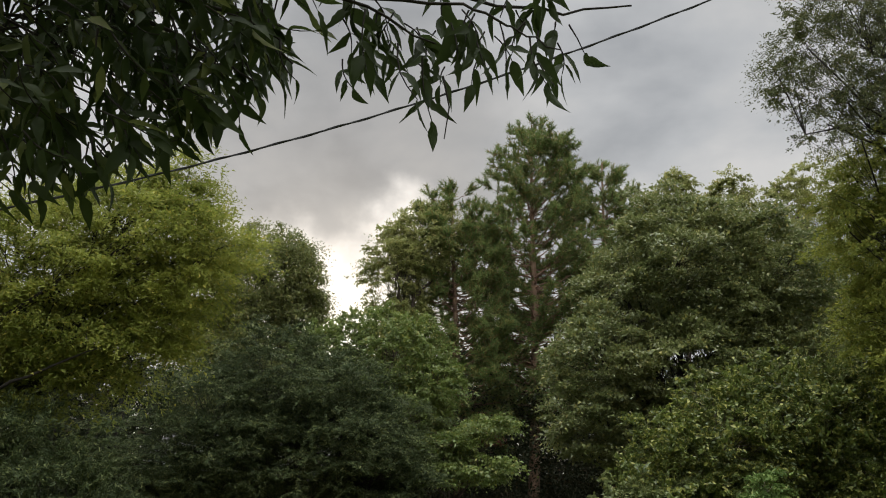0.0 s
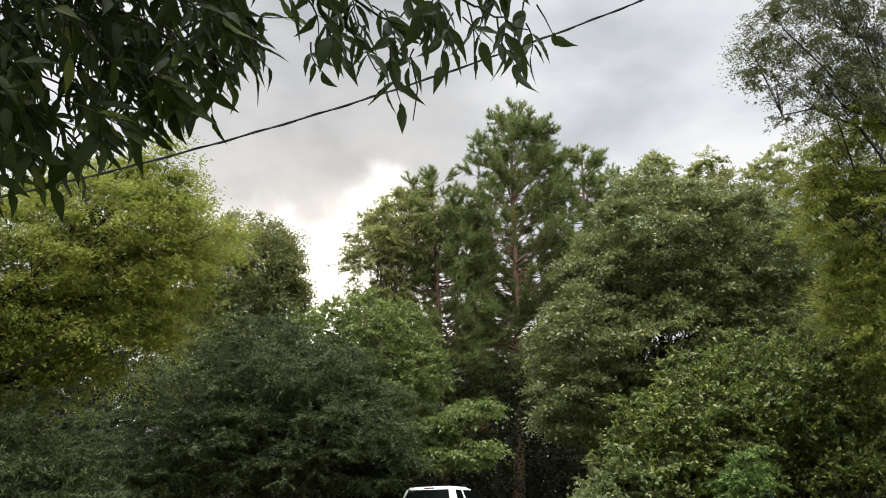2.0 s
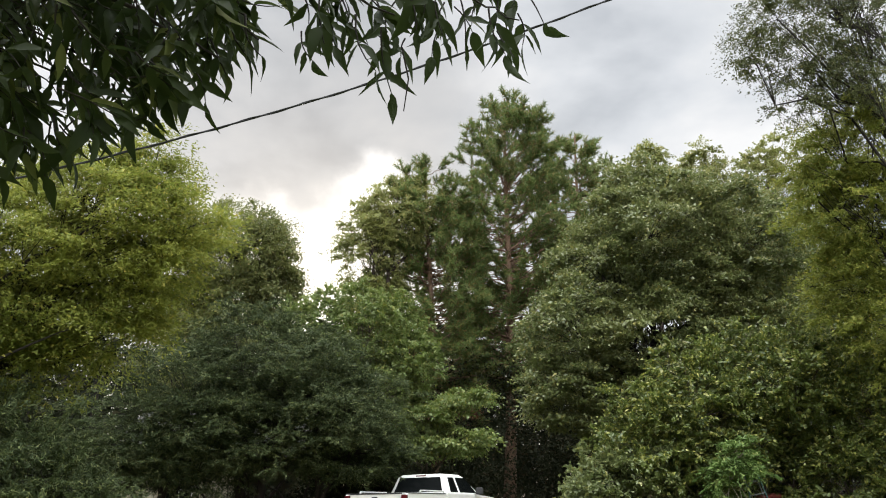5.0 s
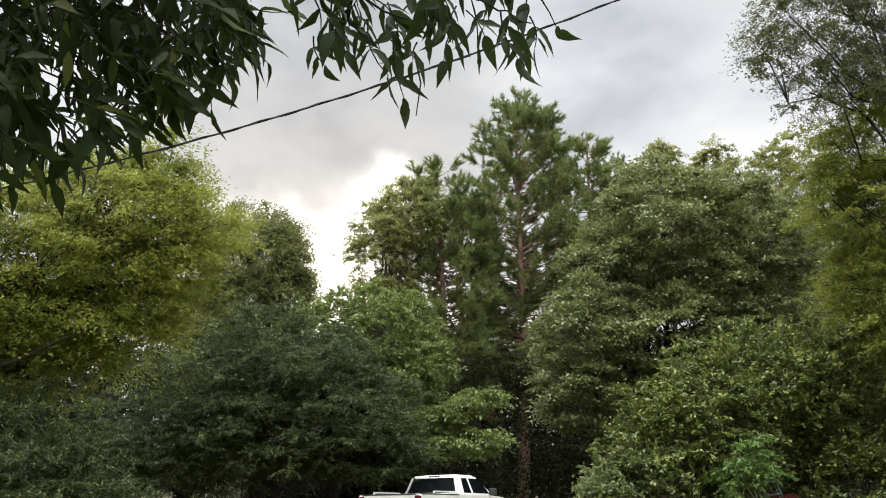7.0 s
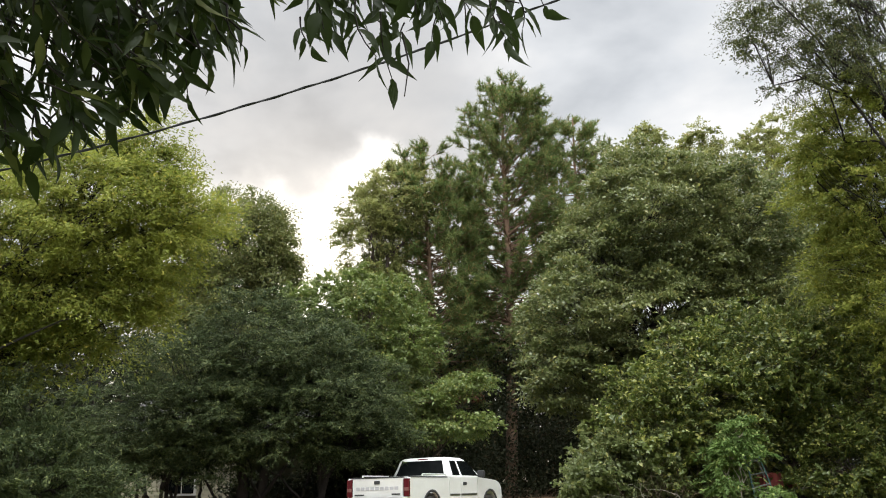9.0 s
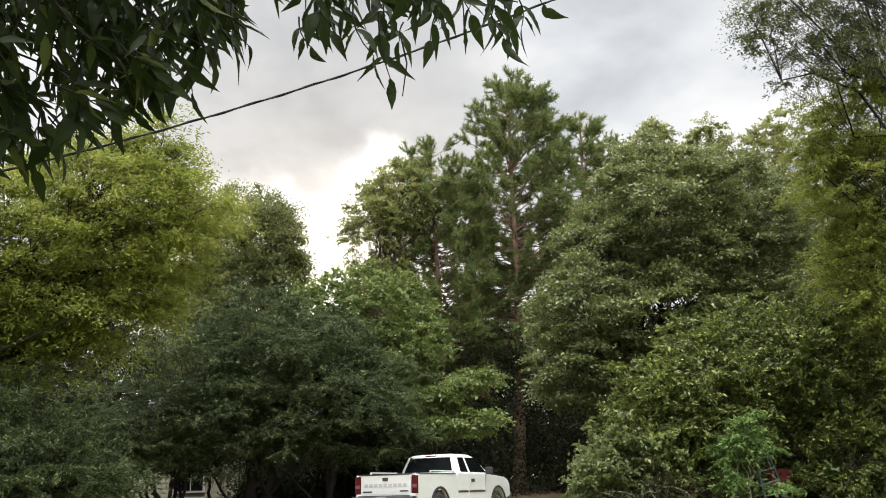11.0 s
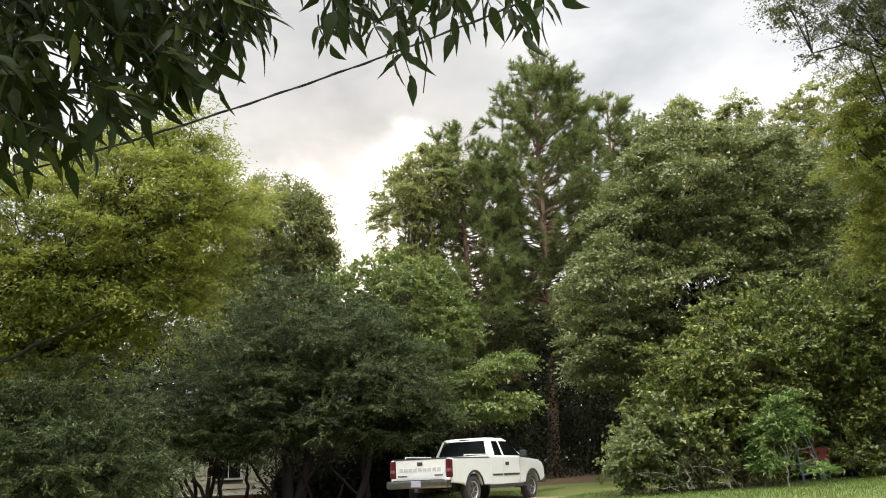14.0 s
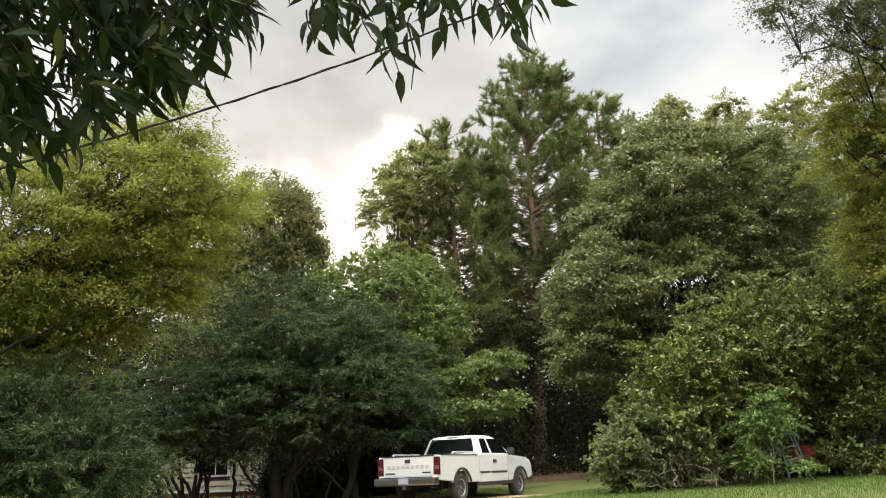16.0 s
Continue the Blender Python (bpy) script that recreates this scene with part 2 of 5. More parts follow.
def leaf_mesh(name, centre, axis, normal, length, width, mat, fold=0.25):
    """Leaves, each a blade of two facets folded along its midrib, or one small facet where they are far off."""
    axis, side = unit(axis), None
    side = unit(np.cross(normal, axis))
    up = np.cross(axis, side)
    L, W = length[:, None], width[:, None]
    if fold == 0:
        root = centre - axis * L * 0.45
        co = np.stack([root + side * W * 0.5, root - side * W * 0.5, centre + axis * L * 0.55], 1).reshape(-1, 3)
        return mesh_from(name, co, tris=np.arange(len(co)).reshape(-1, 3), mats=[mat])
    base = centre - axis * L * 0.5
    tip = centre + axis * L * 0.5 - up * L * 0.08
    mid = centre - axis * L * 0.08 + up * W * fold
    co = np.stack([base, mid + side * W * 0.5, tip, mid - side * W * 0.5], 1).reshape(-1, 3)
    i = np.arange(len(centre))[:, None] * 4
    tris = np.stack([i + [0, 1, 2], i + [0, 2, 3]], 1).reshape(-1, 3)
    return mesh_from(name, co, tris=tris, mats=[mat])


def crown_points(rng, lobes, clumps, spread, fill=0.55, flat=0.5, ragged=1.0):
    """Clump centres through the outer part of each lobe, lumpy in outline. Lobe: x, y, z, rx, ry, rz."""
    vol = np.array([(l[3] * l[5]) for l in lobes])
    pts, out, own = [], [], []
    for k, l in enumerate(lobes):
        n = max(4, int(clumps * vol[k] / vol.sum()))
        d = unit(rng.normal(size=(n, 3)))
        r = fill + (1 - fill) * np.sqrt(rng.random(n))
        ph = rng.random(6) * 6.28
        lump = 0.97 + ragged * (0.2 * np.sin(4 * d[:, 0] + ph[0]) * np.sin(5 * d[:, 2] + ph[1]) + 0.10 * np.sin(9 * d[:, 1] + ph[2]) * np.sin(8 * d[:, 0] + ph[3]) + 0.08 * np.sin(13 * d[:, 2] + ph[4]))
        shoot = rng.random(n) < 0.14
        r = np.where(shoot, 1.0 + 0.22 * ragged * rng.random(n), r)
        pts.append(np.array(l[:3]) + d * (r * lump)[:, None] * np.array(l[3:6]))
        out.append(d)
        own.append(np.full(n, k))
    return np.concatenate(pts), np.concatenate(out), np.concatenate(own)


DENSE = 1.18


def tree(name, label, base, lobes, clumps, per, leaf, mat, bark, trunk_r=0.2, spread=0.45, flat=0.45, droop=0.3, fill=0.5, seed=1,
         trunks=None, twigs=0.5, fork=0.45, category="tree", group="", up=0.6, radial=0.8, fronds=0, limbs=(), low_cut=None, ragged=1.0, fold=0.25, tight=0.10, layer=0.55):
    """A broad-leaved tree: tapered trunk, limbs to each lobe, twigs to the clumps, and a crown of separate leaves."""
    rng = np.random.default_rng(seed)
    root = empty(name, pose(*base), label, category, group)
    b = np.array(base)
    lobes = [tuple(np.array(l[:3]) - b) + tuple(l[3:6]) for l in lobes]
    pts, out, own = crown_points(rng, lobes, clumps, spread, fill, ragged=ragged)
    if low_cut is not None:
        keep = pts[:, 2] > low_cut - b[2] + rng.normal(0, 0.15, len(pts))
        pts, out, own = pts[keep], out[keep], own[keep]
    # wood
    extra, fine = [], []
    for start, end, r0, r1 in limbs:
        extra.append((bent(rng, np.array(start) - b, np.array(end) - b, 9, 0.05, 0.03), r0, r1))
    tops = np.array([l[:3] for l in lobes])
    if trunks is None:
        trunks = [(0.0, 0.0)]
    for q, (tx, ty) in enumerate(trunks):
        mine = [i for i in range(len(lobes)) if i % len(trunks) == q] or [0]
        m = np.mean([tops[i] for i in mine], axis=0)
        forkp = np.array([tx + (m[0] - tx) * 0.35, ty + (m[1] - ty) * 0.35, max(0.5, m[2] * fork)])
        tr = bent(rng, (tx, ty, -0.1), forkp, 7, 0.05)
        wood = list(extra) if q == 0 else []
        wood.append((tr, trunk_r * 1.15, trunk_r * 0.75))
        for i in mine:
            limb = bent(rng, forkp - (0, 0, 0.05), tops[i], 8, 0.13, 0.05)
            wood.append((limb, trunk_r * 0.7, trunk_r * 0.25))
            sel = np.nonzero(own == i)[0]
            sel = sel[rng.random(len(sel)) < twigs]
            for c in sel[:90]:
                s = max(2, 2 + int(np.argmin(np.linalg.norm(limb[2:] - pts[c], axis=1))) - int(rng.integers(0, 4)))
                fine.append((bent(rng, limb[s], pts[c], 4, 0.15, 0.04), 0.014, 0.005))
        tubes("trunk", wood, bark, root, 6)
    if fine:
        tagged(tubes("branchwork", fine, bark, root, 3), kind="stuff")
    # leaves
    per = int(per * DENSE)
    n = len(pts) * per
    c = np.repeat(pts, per, 0)
    o = np.repeat(out, per, 0)
    size = spread * (0.6 + 0.8 * np.repeat(rng.random(len(pts)), per))
    g = rng.normal(size=(n, 3)) * [1, 1, flat]
    off = g * size[:, None] * 0.6
    off[:, 2] -= droop * (g[:, 0] ** 2 + g[:, 1] ** 2) * size * 0.25
    if fronds:
        # leaves set along a few arching sprays in every clump
        way = unit(np.repeat(out, fronds, 0) * 0.7 + rng.normal(size=(len(pts) * fronds, 3)) * [1, 1, layer] + [0, 0, 0.15])
        way[:, 2] *= min(1.0, layer * 1.8)
        mine = np.repeat(np.arange(len(pts)), per) * fronds + rng.integers(0, fronds, n)
        w, f = way[mine], rng.random(n)
        off = w * (f * 1.5 * size)[:, None] + rng.normal(size=(n, 3)) * (tight * size)[:, None]
        off[:, 2] -= droop * 1.6 * f * f * size
    p = c + off
    hor = unit(o * 0.6 + 0.6 * rng.normal(size=(n, 3)) + off / size[:, None] * radial)
    if fronds:
        hor = unit(w + 0.55 * rng.normal(size=(n, 3)))
    hor[:, 2] -= droop * (0.5 + rng.random(n))
    nor = unit(rng.normal(size=(n, 3)) * 0.75 + o * 0.45 + [0, 0, up])
    grow = np.repeat(0.75 + 0.6 * rng.random(len(pts)) ** 1.5, per)
    ln = 1.38 * grow * leaf[0] * (0.65 + 0.7 * rng.random(n))
    wd = 1.38 * grow * leaf[1] * (0.7 + 0.6 * rng.random(n))
    me = leaf_mesh("crown", p, hor, nor, ln, wd, mat, fold)
    cr = new("crown", me)
    cr.parent = root
    return root


def pine(name, label, base, height, crown_base, width, lean=(0, 0), seed=3, whorls=26, needles=37, trunk_r=0.24, group="", mat=None, droopy=0.0, dead=None, bare=False):
    """A tall pine: straight trunk, whorls of limbs that rise at their ends, puffs of long needles at the twig ends."""
    rng = np.random.default_rng(seed)
    root = empty(name, pose(*base), label, "pine tree", group)
    s = np.linspace(0, 1, 14)[:, None]
    tr = np.array([0, 0, -0.1]) + s * np.array([lean[0], lean[1], height])
    tr[:, 0] += 0.12 * np.sin(s[:, 0] * 5)
    wood = [(tr, trunk_r * 1.2, 0.04)]
    tufts, dirs, small = [], [], []
    mid, half = (crown_base + height) / 2, (height - crown_base) / 2
    for k in range(whorls * 6):
        d = unit(rng.normal(size=3))
        d = d / (np.abs(d) ** 2.2).sum() ** (1 / 2.2)
        r = (0.86 + 0.16 * rng.random()) if rng.random() < 0.72 else 0.35 + 0.5 * rng.random()
        end = np.array([lean[0] * (mid + d[2] * half) / height, 0.0, mid]) + d * r * np.array([width, width, half])
        u = (end[2] - crown_base) / (height - crown_base)
        if bare and 0.4 < u < 0.7 and end[1] < 0 and abs(end[0] - 0.3) < 0.7 and rng.random() < 0.8:
            continue            # the bare stretch of trunk
        reach = math.hypot(end[0], end[1])
        z0 = max(crown_base - 1.0, min(height - 0.6, end[2] - reach * (0.15 + 0.55 * u - droopy)))
        at = np.array([np.interp(z0, tr[:, 2], tr[:, i]) for i in range(3)])
        limb = bent(rng, at, end, 7, 0.09, -0.06)
        wood.append((limb, 0.045 * (1.15 - u) + 0.010, 0.010))
        a = math.atan2(end[1], end[0])
        for j in range(int(9 + 4.0 * reach)):
            f = 0.36 + 0.64 * math.sqrt(rng.random())
            q = np.array([np.interp(f, np.linspace(0, 1, 7), limb[:, i]) for i in range(3)])
            w = unit(np.array([math.cos(a) * 0.5 + rng.normal() * 0.7, math.sin(a) * 0.5 + rng.normal() * 0.7, 0.3 + 0.6 * u + rng.normal() * 0.4]))
            tip = q + w * (0.15 + 0.42 * rng.random())
            small.append((np.array([q, tip]), 0.010, 0.006))
            tufts.append(tip)
            dirs.append(w)
    tubes("trunk", wood, BARK_PINE, root, 5)
    tagged(tubes("branchwork", small, BARK_PINE, root, 3), kind="stuff")
    t, d = np.array(tufts), np.array(dirs)
    n = len(t) * needles
    c = np.repeat(t, needles, 0)
    ax = unit(np.repeat(d, needles, 0) * 0.75 + [0, 0, 0.2] + rng.normal(size=(n, 3)) * 0.55)
    ln = 0.26 * (0.7 + 0.6 * rng.random(n))
    c = c - np.repeat(d, needles, 0) * (rng.random(n) ** 1.3 * 0.34)[:, None]
    side = unit(np.cross(ax, rng.normal(size=(n, 3)))) * 0.015
    tip = c + ax * ln[:, None]
    tip[:, 2] -= ln * 0.08
    co = np.stack([c - side, c + side, tip], 1).reshape(-1, 3)
    me = mesh_from("needles", co, tris=np.arange(n * 3).reshape(-1, 3), mats=[mat or L_PINE])
    under(new("needles", me), root)
    if dead:
        # a dead limb with rusty needles
        a = np.array(dead) - np.array(base)
        limb = bent(rng, (0, 0, a[2] + 0.5), a, 8, 0.06)
        tubes("dead_limb", [(limb, 0.03, 0.008)], BARK_PINE, root, 5)
        n = 900
        f = 0.6 + 0.4 * rng.random(n)
        c = np.stack([np.interp(f, np.linspace(0, 1, 8), limb[:, i]) for i in range(3)], 1) + rng.normal(size=(n, 3)) * [0.22, 0.22, 0.1]
        under(new("rusty_needles", leaf_mesh("rusty_needles", c, rng.normal(size=(n, 3)), rng.normal(size=(n, 3)), np.full(n, 0.16), np.full(n, 0.03), L_RUST)), root)
    return root


# ------------------------------------------------------------------ ground
def smooth(a, b, v):
    u = min(1.0, max(0.0, (v - a) / (b - a)))
    return u * u * (3 - 2 * u)


def gz(x, y):
    """The height of the ground: it rises from the eye to a level yard, and on behind it."""
    z = 0.85 * smooth(2, 15, y)
    z += 0.03 * min(14.0, max(0.0, x - 3)) * smooth(8, 18, y)
    z += 0.05 * min(25.0, max(0.0, y - 27))
    return z


def make_ground():
    fine = list(np.arange(-32, 32.1, 1.0))
    xs = [-1800, -600, -200, -100, -60] + fine + [60, 100, 200, 600, 1800]
    ys = [-1800, -600, -200, -60, -25] + list(np.arange(-12, 60.1, 1.0)) + [80, 120, 300, 900, 2400]
    co = np.array([(x, y, gz(x, y)) for y in ys for x in xs])
    w = len(xs)
    q = np.array([(j * w + i, j * w + i + 1, j * w + w + i + 1, j * w + w + i) for j in range(len(ys) - 1) for i in range(w - 1)])
    m = material("grass_ground", (0.085, 0.125, 0.03), 0.95, vary=0.9, scale=0.5, bump=0.6, bump_scale=25, other=(0.14, 0.13, 0.05), spec=0.1)
    me = mesh_from("ground", co, quads=q, mats=[m])
    me.polygons.foreach_set("use_smooth", np.ones(len(me.polygons), bool))
    tagged(new("ground", me), "mown green lawn rising gently to the trees", "lawn", kind="structure")


def make_drive():
    """A worn track of bare sandy earth beside and beyond the pickup."""
    rng = np.random.default_rng(5)
    bm = bmesh.new()
    mid = [(-4.5, 17.0), (-2.2, 20.0), (0.2, 23.2), (1.6, 25.0), (2.7, 26.2)]
    prev = None
    for i in range(len(mid) * 4 - 3):
        a, f = divmod(i, 4)
        p = Vector(mid[a]) if f == 0 else Vector(mid[a]).lerp(Vector(mid[a + 1]), f / 4)
        d = (Vector(mid[min(a + 1, len(mid) - 1)]) - Vector(mid[max(0, min(a, len(mid) - 2))])).normalized()
        s = Vector((d.y, -d.x))
        w = 1.45 + 0.25 * math.sin(i * 1.7) + rng.normal() * 0.12
        row = []
        for k in (-1.0, -0.6, 0.0, 0.6, 1.0):
            q = p + s * w * k
            row.append(bm.verts.new((q.x, q.y, gz(q.x, q.y) + (0.012 if abs(k) < 1 else -0.02))))
        if prev:
            for k in range(4):
                bm.faces.new((prev[k], prev[k + 1], row[k + 1], row[k]))
        prev = row
    m = material("sandy_earth", (0.36, 0.26, 0.17), 0.95, vary=0.8, scale=2.0, bump=0.5, bump_scale=30, other=(0.2, 0.13, 0.08), spec=0.15)
    ob = part("dirt_drive", bm, m, None, smooth=True)
    tagged(ob, "bare sandy earth drive worn through the lawn", "driveway", kind="structure")


def make_grass():
    rng = np.random.default_rng(8)
    n = 115000
    x, y = rng.uniform(-5, 17, n), rng.uniform(11, 30, n)
    keep = np.abs((x - 0.4) * 0.78 - (y - 23.4) * 0.626) > 1.05 + 0.3 * rng.random(n)
    x, y = x[keep], y[keep]
    n = len(x)
    z = np.array([gz(a, b) for a, b in zip(x, y)])
    h = 0.05 + 0.06 * rng.random(n) ** 2
    a = rng.random(n) * 6.28
    w = 0.006
    c = np.stack([x, y, z - 0.01], 1)
    s = np.stack([np.cos(a), np.sin(a), np.zeros(n)], 1) * w
    lean = np.stack([rng.normal(size=n) * 0.02, rng.normal(size=n) * 0.02, h], 1)
    co = np.stack([c - s, c + s, c + lean], 1).reshape(-1, 3)
    me = mesh_from("grass", co, tris=np.arange(n * 3).reshape(-1, 3), mats=[GRASS])
    tagged(new("grass", me), "short green lawn grass", "grass", kind="stuff")


def make_litter():
    """Brown leaf litter and bare earth under the trees, in patches with ragged edges."""
    rng = np.random.default_rng(14)
    bm = bmesh.new()
    for cx, cy, rx, ry in ((-6.6, 26.2, 7.4, 4.6), (6.0, 38.5, 11.0, 7.6), (9.6, 25.0, 5.6, 2.3)):
        rings = []
        for f, dz in ((0.0, 0.018), (0.35, 0.018), (0.7, 0.016), (0.92, 0.012), (1.0, -0.03)):
            row = []
            for k in range(1 if f == 0 else 40):
                a = k * math.tau / 40
                j = 1 + (0.09 * math.sin(5 * a + cx) + 0.06 * math.sin(11 * a)) * f
                x, y = cx + rx * f * j * math.cos(a), cy + ry * f * j * math.sin(a)
                row.append(bm.verts.new((x, y, gz(x, y) + dz)))
            rings.append(row)
        for k in range(40):
            bm.faces.new((rings[0][0], rings[1][k], rings[1][(k + 1) % 40]))
        for p, q in zip(rings[1:], rings[2:]):
            for k in range(40):
                bm.faces.new((p[k], q[k], q[(k + 1) % 40], p[(k + 1) % 40]))
    m = material("leaf_litter", (0.12, 0.075, 0.045), 0.95, vary=0.9, scale=3.0, bump=0.8, bump_scale=40, other=(0.05, 0.038, 0.024), spec=0.1)
    tagged(part("leaf_litter", bm, m, None, smooth=True), "brown leaf litter and bare earth under the trees", "ground", kind="structure")


make_ground()
make_litter()
make_drive()
make_grass()


# ------------------------------------------------------------------ trees
def at(x, y, dz=0.0):
    return (x, y, gz(x, y) + dz)


pine("pine_tree", "tall pine with a bare reddish trunk and rounded crown", at(4.75, 38.3), 20.7, 4.8, 3.3, (0.6, 0), 3, 56, trunk_r=0.27, bare=True, group="pines")
pine("pine_tree", "shorter pine standing close behind the tall one", at(8.8, 40.0), 19.2, 5.0, 2.3, (0.5, 0), 11, 34, trunk_r=0.2, group="pines")
pine("pine_tree", "shorter pine with drooping lower limbs", at(1.4, 37.6), 16.8, 2.0, 3.1, (-0.2, 0), 17, 44, trunk_r=0.2, group="pines", droopy=0.15, dead=(3.0, 36.0, 5.6))

tree("tall_yellowing_tree", "tall broad-leaved tree turning yellow beside the pines", at(-0.5, 36.6),
     [(-0.3, 36.6, 15.0, 1.6, 1.4, 1.9), (-1.5, 36.4, 13.1, 1.45, 1.4, 2.3), (-1.4, 36.4, 10.4, 1.4, 1.4, 1.6)], 450, 105, (0.07, 0.054), L_YEL, BARK, 0.2, 0.4, fronds=6, seed=21, ragged=0.6, fold=0)
tree("dark_oak", "dark dense oak with a domed crown", at(-7.2, 36.5),
     [(-7.7, 36.5, 12.8, 2.5, 2.3, 2.8), (-6.5, 36.3, 13.1, 1.7, 1.6, 1.9), (-5.9, 36.4, 11.5, 1.3, 1.4, 1.6), (-9.6, 36.5, 12.3, 2.2, 2.0, 2.6), (-7.6, 36.5, 9.0, 2.4, 2.2, 1.8), (-9.8, 36.5, 8.6, 2.0, 2.0, 2.0)],
     900, 110, (0.08, 0.055), L_OAK, BARK_DARK, 0.3, 0.4, seed=22, fill=0.62, ragged=0.25, fold=0, flat=0.6)
tree("locust_tree", "yellow-green locust with feathery leaflets and dark limbs", at(-11.5, 17.5),
     [(-6.5, 17, 7.6, 1.8, 1.7, 1.6), (-8.6, 17, 7.2, 1.9, 1.8, 1.6), (-5.0, 17, 7.2, 0.95, 1.2, 1.2), (-5.55, 17.2, 9.0, 0.55, 0.6, 0.75), (-6.6, 17.2, 8.6, 0.9, 0.9, 0.6),
      (-7.4, 16.8, 5.7, 1.6, 1.5, 1.0), (-5.5, 17.0, 6.0, 0.8, 1.0, 0.7), (-9.2, 17, 5.6, 1.4, 1.4, 1.0), (-6.3, 17.3, 5.2, 1.1, 1.0, 0.6), (-8.2, 17.0, 4.5, 1.3, 1.1, 0.6), (-9.3, 16.8, 4.3, 1.0, 1.0, 0.6)], 780, 190, (0.064, 0.03), L_LEFT, BARK_DARK, 0.10, 0.52, fronds=9, flat=0.4, droop=0.25, up=1.3, radial=1.4, seed=23, fold=0, ragged=0.9, tight=0.11, layer=0.32,
     limbs=[((-11.5, 17.2, 3.6), (-8.5, 15.9, 5.6), 0.10, 0.06), ((-8.5, 15.9, 5.55), (-6.0, 16.0, 7.3), 0.06, 0.015), ((-11.4, 17.3, 2.6), (-8.4, 15.8, 4.1), 0.07, 0.04), ((-8.4, 15.8, 4.08), (-6.3, 15.7, 5.0), 0.04, 0.012)])
FAR = 1.13


def back(lobes):
    """The same crowns a little farther off and larger."""
    return [(x * FAR, y * FAR, 1.6 + (z - 1.6) * FAR, rx * FAR, ry * FAR, rz * FAR) for x, y, z, rx, ry, rz in lobes]


SPRAY = dict(fronds=8, fold=0, tight=0.05, layer=0.35,  flat=0.6, droop=0.2, up=0.7, radial=1.8, fill=0.5, group="shade trees", low_cut=1.5)
tree("shade_tree", "dark fine-leaved spreading tree with several crooked stems", at(-7.3, 26.0),
     back([(-7.3, 23, 3.7, 1.7, 1.7, 1.3), (-5.7, 22.9, 4.6, 1.7, 1.7, 1.6), (-7.9, 22.7, 3.0, 1.2, 1.2, 0.8), (-6.4, 22.6, 3.0, 1.2, 1.1, 0.8), (-6.2, 23, 3.6, 0.9, 1, 0.9), (-8.2, 23, 2.7, 0.9, 1, 0.6), (-5.4, 23, 3.0, 0.9, 1, 0.8)]),
     500, 200, (0.088, 0.018), L_WIL, BARK_DARK, 0.06, 0.52, seed=24, trunks=[(-0.3, 0), (0.0, 0.1), (0.2, -0.1), (0.4, 0.2), (-0.15, 0.25), (-0.9, 0.2), (1.1, 0.3)],
     limbs=[((-7.6, 25.9, 0.8), (-9.1, 25.6, 3.1), 0.06, 0.03), ((-7.5, 25.9, 0.8), (-8.4, 25.5, 3.2), 0.06, 0.03), ((-7.3, 25.9, 0.8), (-7.1, 25.6, 3.3), 0.07, 0.03), ((-7.2, 25.9, 0.8), (-6.3, 25.6, 3.2), 0.055, 0.025),
            ((-5.2, 26.2, 0.9), (-6.6, 25.6, 3.1), 0.05, 0.025), ((-8.6, 25.8, 0.85), (-9.6, 25.4, 2.6), 0.035, 0.015)], **SPRAY)
tree("shade_tree", "dark fine-leaved spreading tree with a thick short trunk", at(-4.9, 26.4),
     back([(-4.0, 23.3, 5.6, 2.0, 1.9, 1.75), (-3.2, 22.8, 4.0, 2.2, 1.8, 1.5), (-5.2, 22.6, 3.7, 1.6, 1.4, 1.2)]),
     480, 210, (0.088, 0.018), L_WIL, BARK_DARK, 0.2, 0.52, seed=25, trunks=[(0, 0), (0.25, 0.1)],
     limbs=[((-4.6, 26.3, 1.2), (-3.1, 25.8, 3.0), 0.07, 0.03), ((-4.2, 26.3, 0.9), (-4.9, 25.8, 3.1), 0.05, 0.03), ((-2.6, 26.2, 0.9), (-4.2, 25.9, 2.6), 0.05, 0.025), ((-3.4, 26.2, 0.9), (-2.6, 25.8, 2.9), 0.05, 0.025)], **SPRAY)
tree("shade_tree", "dark fine-leaved tree with low branches over the drive", at(-2.8, 26.2),
     back([(-1.7, 23, 4.0, 1.7, 1.6, 1.5), (-2.6, 23, 5.0, 1.7, 1.6, 1.4), (-1.2, 22.8, 3.2, 1.0, 1.1, 0.8)]),
     400, 210, (0.088, 0.018), L_WIL, BARK_DARK, 0.12, 0.52, seed=26, trunks=[(0, 0), (0.35, 0.2)], **SPRAY)
tree("rounded_shrub", "large dark green rounded shrub", at(-7.4, 15.8),
     [(-7.65, 15.8, 2.4, 1.6, 1.3, 1.3), (-6.2, 15.9, 1.9, 0.85, 1.0, 0.9), (-8.4, 15.7, 2.9, 0.8, 0.8, 0.7)], 240, 270, (0.075, 0.017), L_WIL, BARK_DARK, 0.06, 0.5, fold=0, tight=0.06, flat=0.35, droop=0.15, radial=1.6, fronds=5, fill=0.4, seed=27, category="shrub")
tree("maple_tree", "fresh green maple behind the dark shade trees", at(-0.8, 29.5),
     [(-1.2, 29, 7.7, 1.7, 1.6, 1.7), (0.1, 28.6, 6.7, 1.0, 1.1, 1.0), (-3.2, 29.5, 7.5, 1.6, 1.5, 1.6), (-1.2, 29, 5.6, 1.8, 1.5, 1.2)],
     420, 130, (0.082, 0.055), L_MAP, BARK, 0.13, 0.42, ragged=0.6, fold=0, flat=0.35, fronds=5, seed=28)
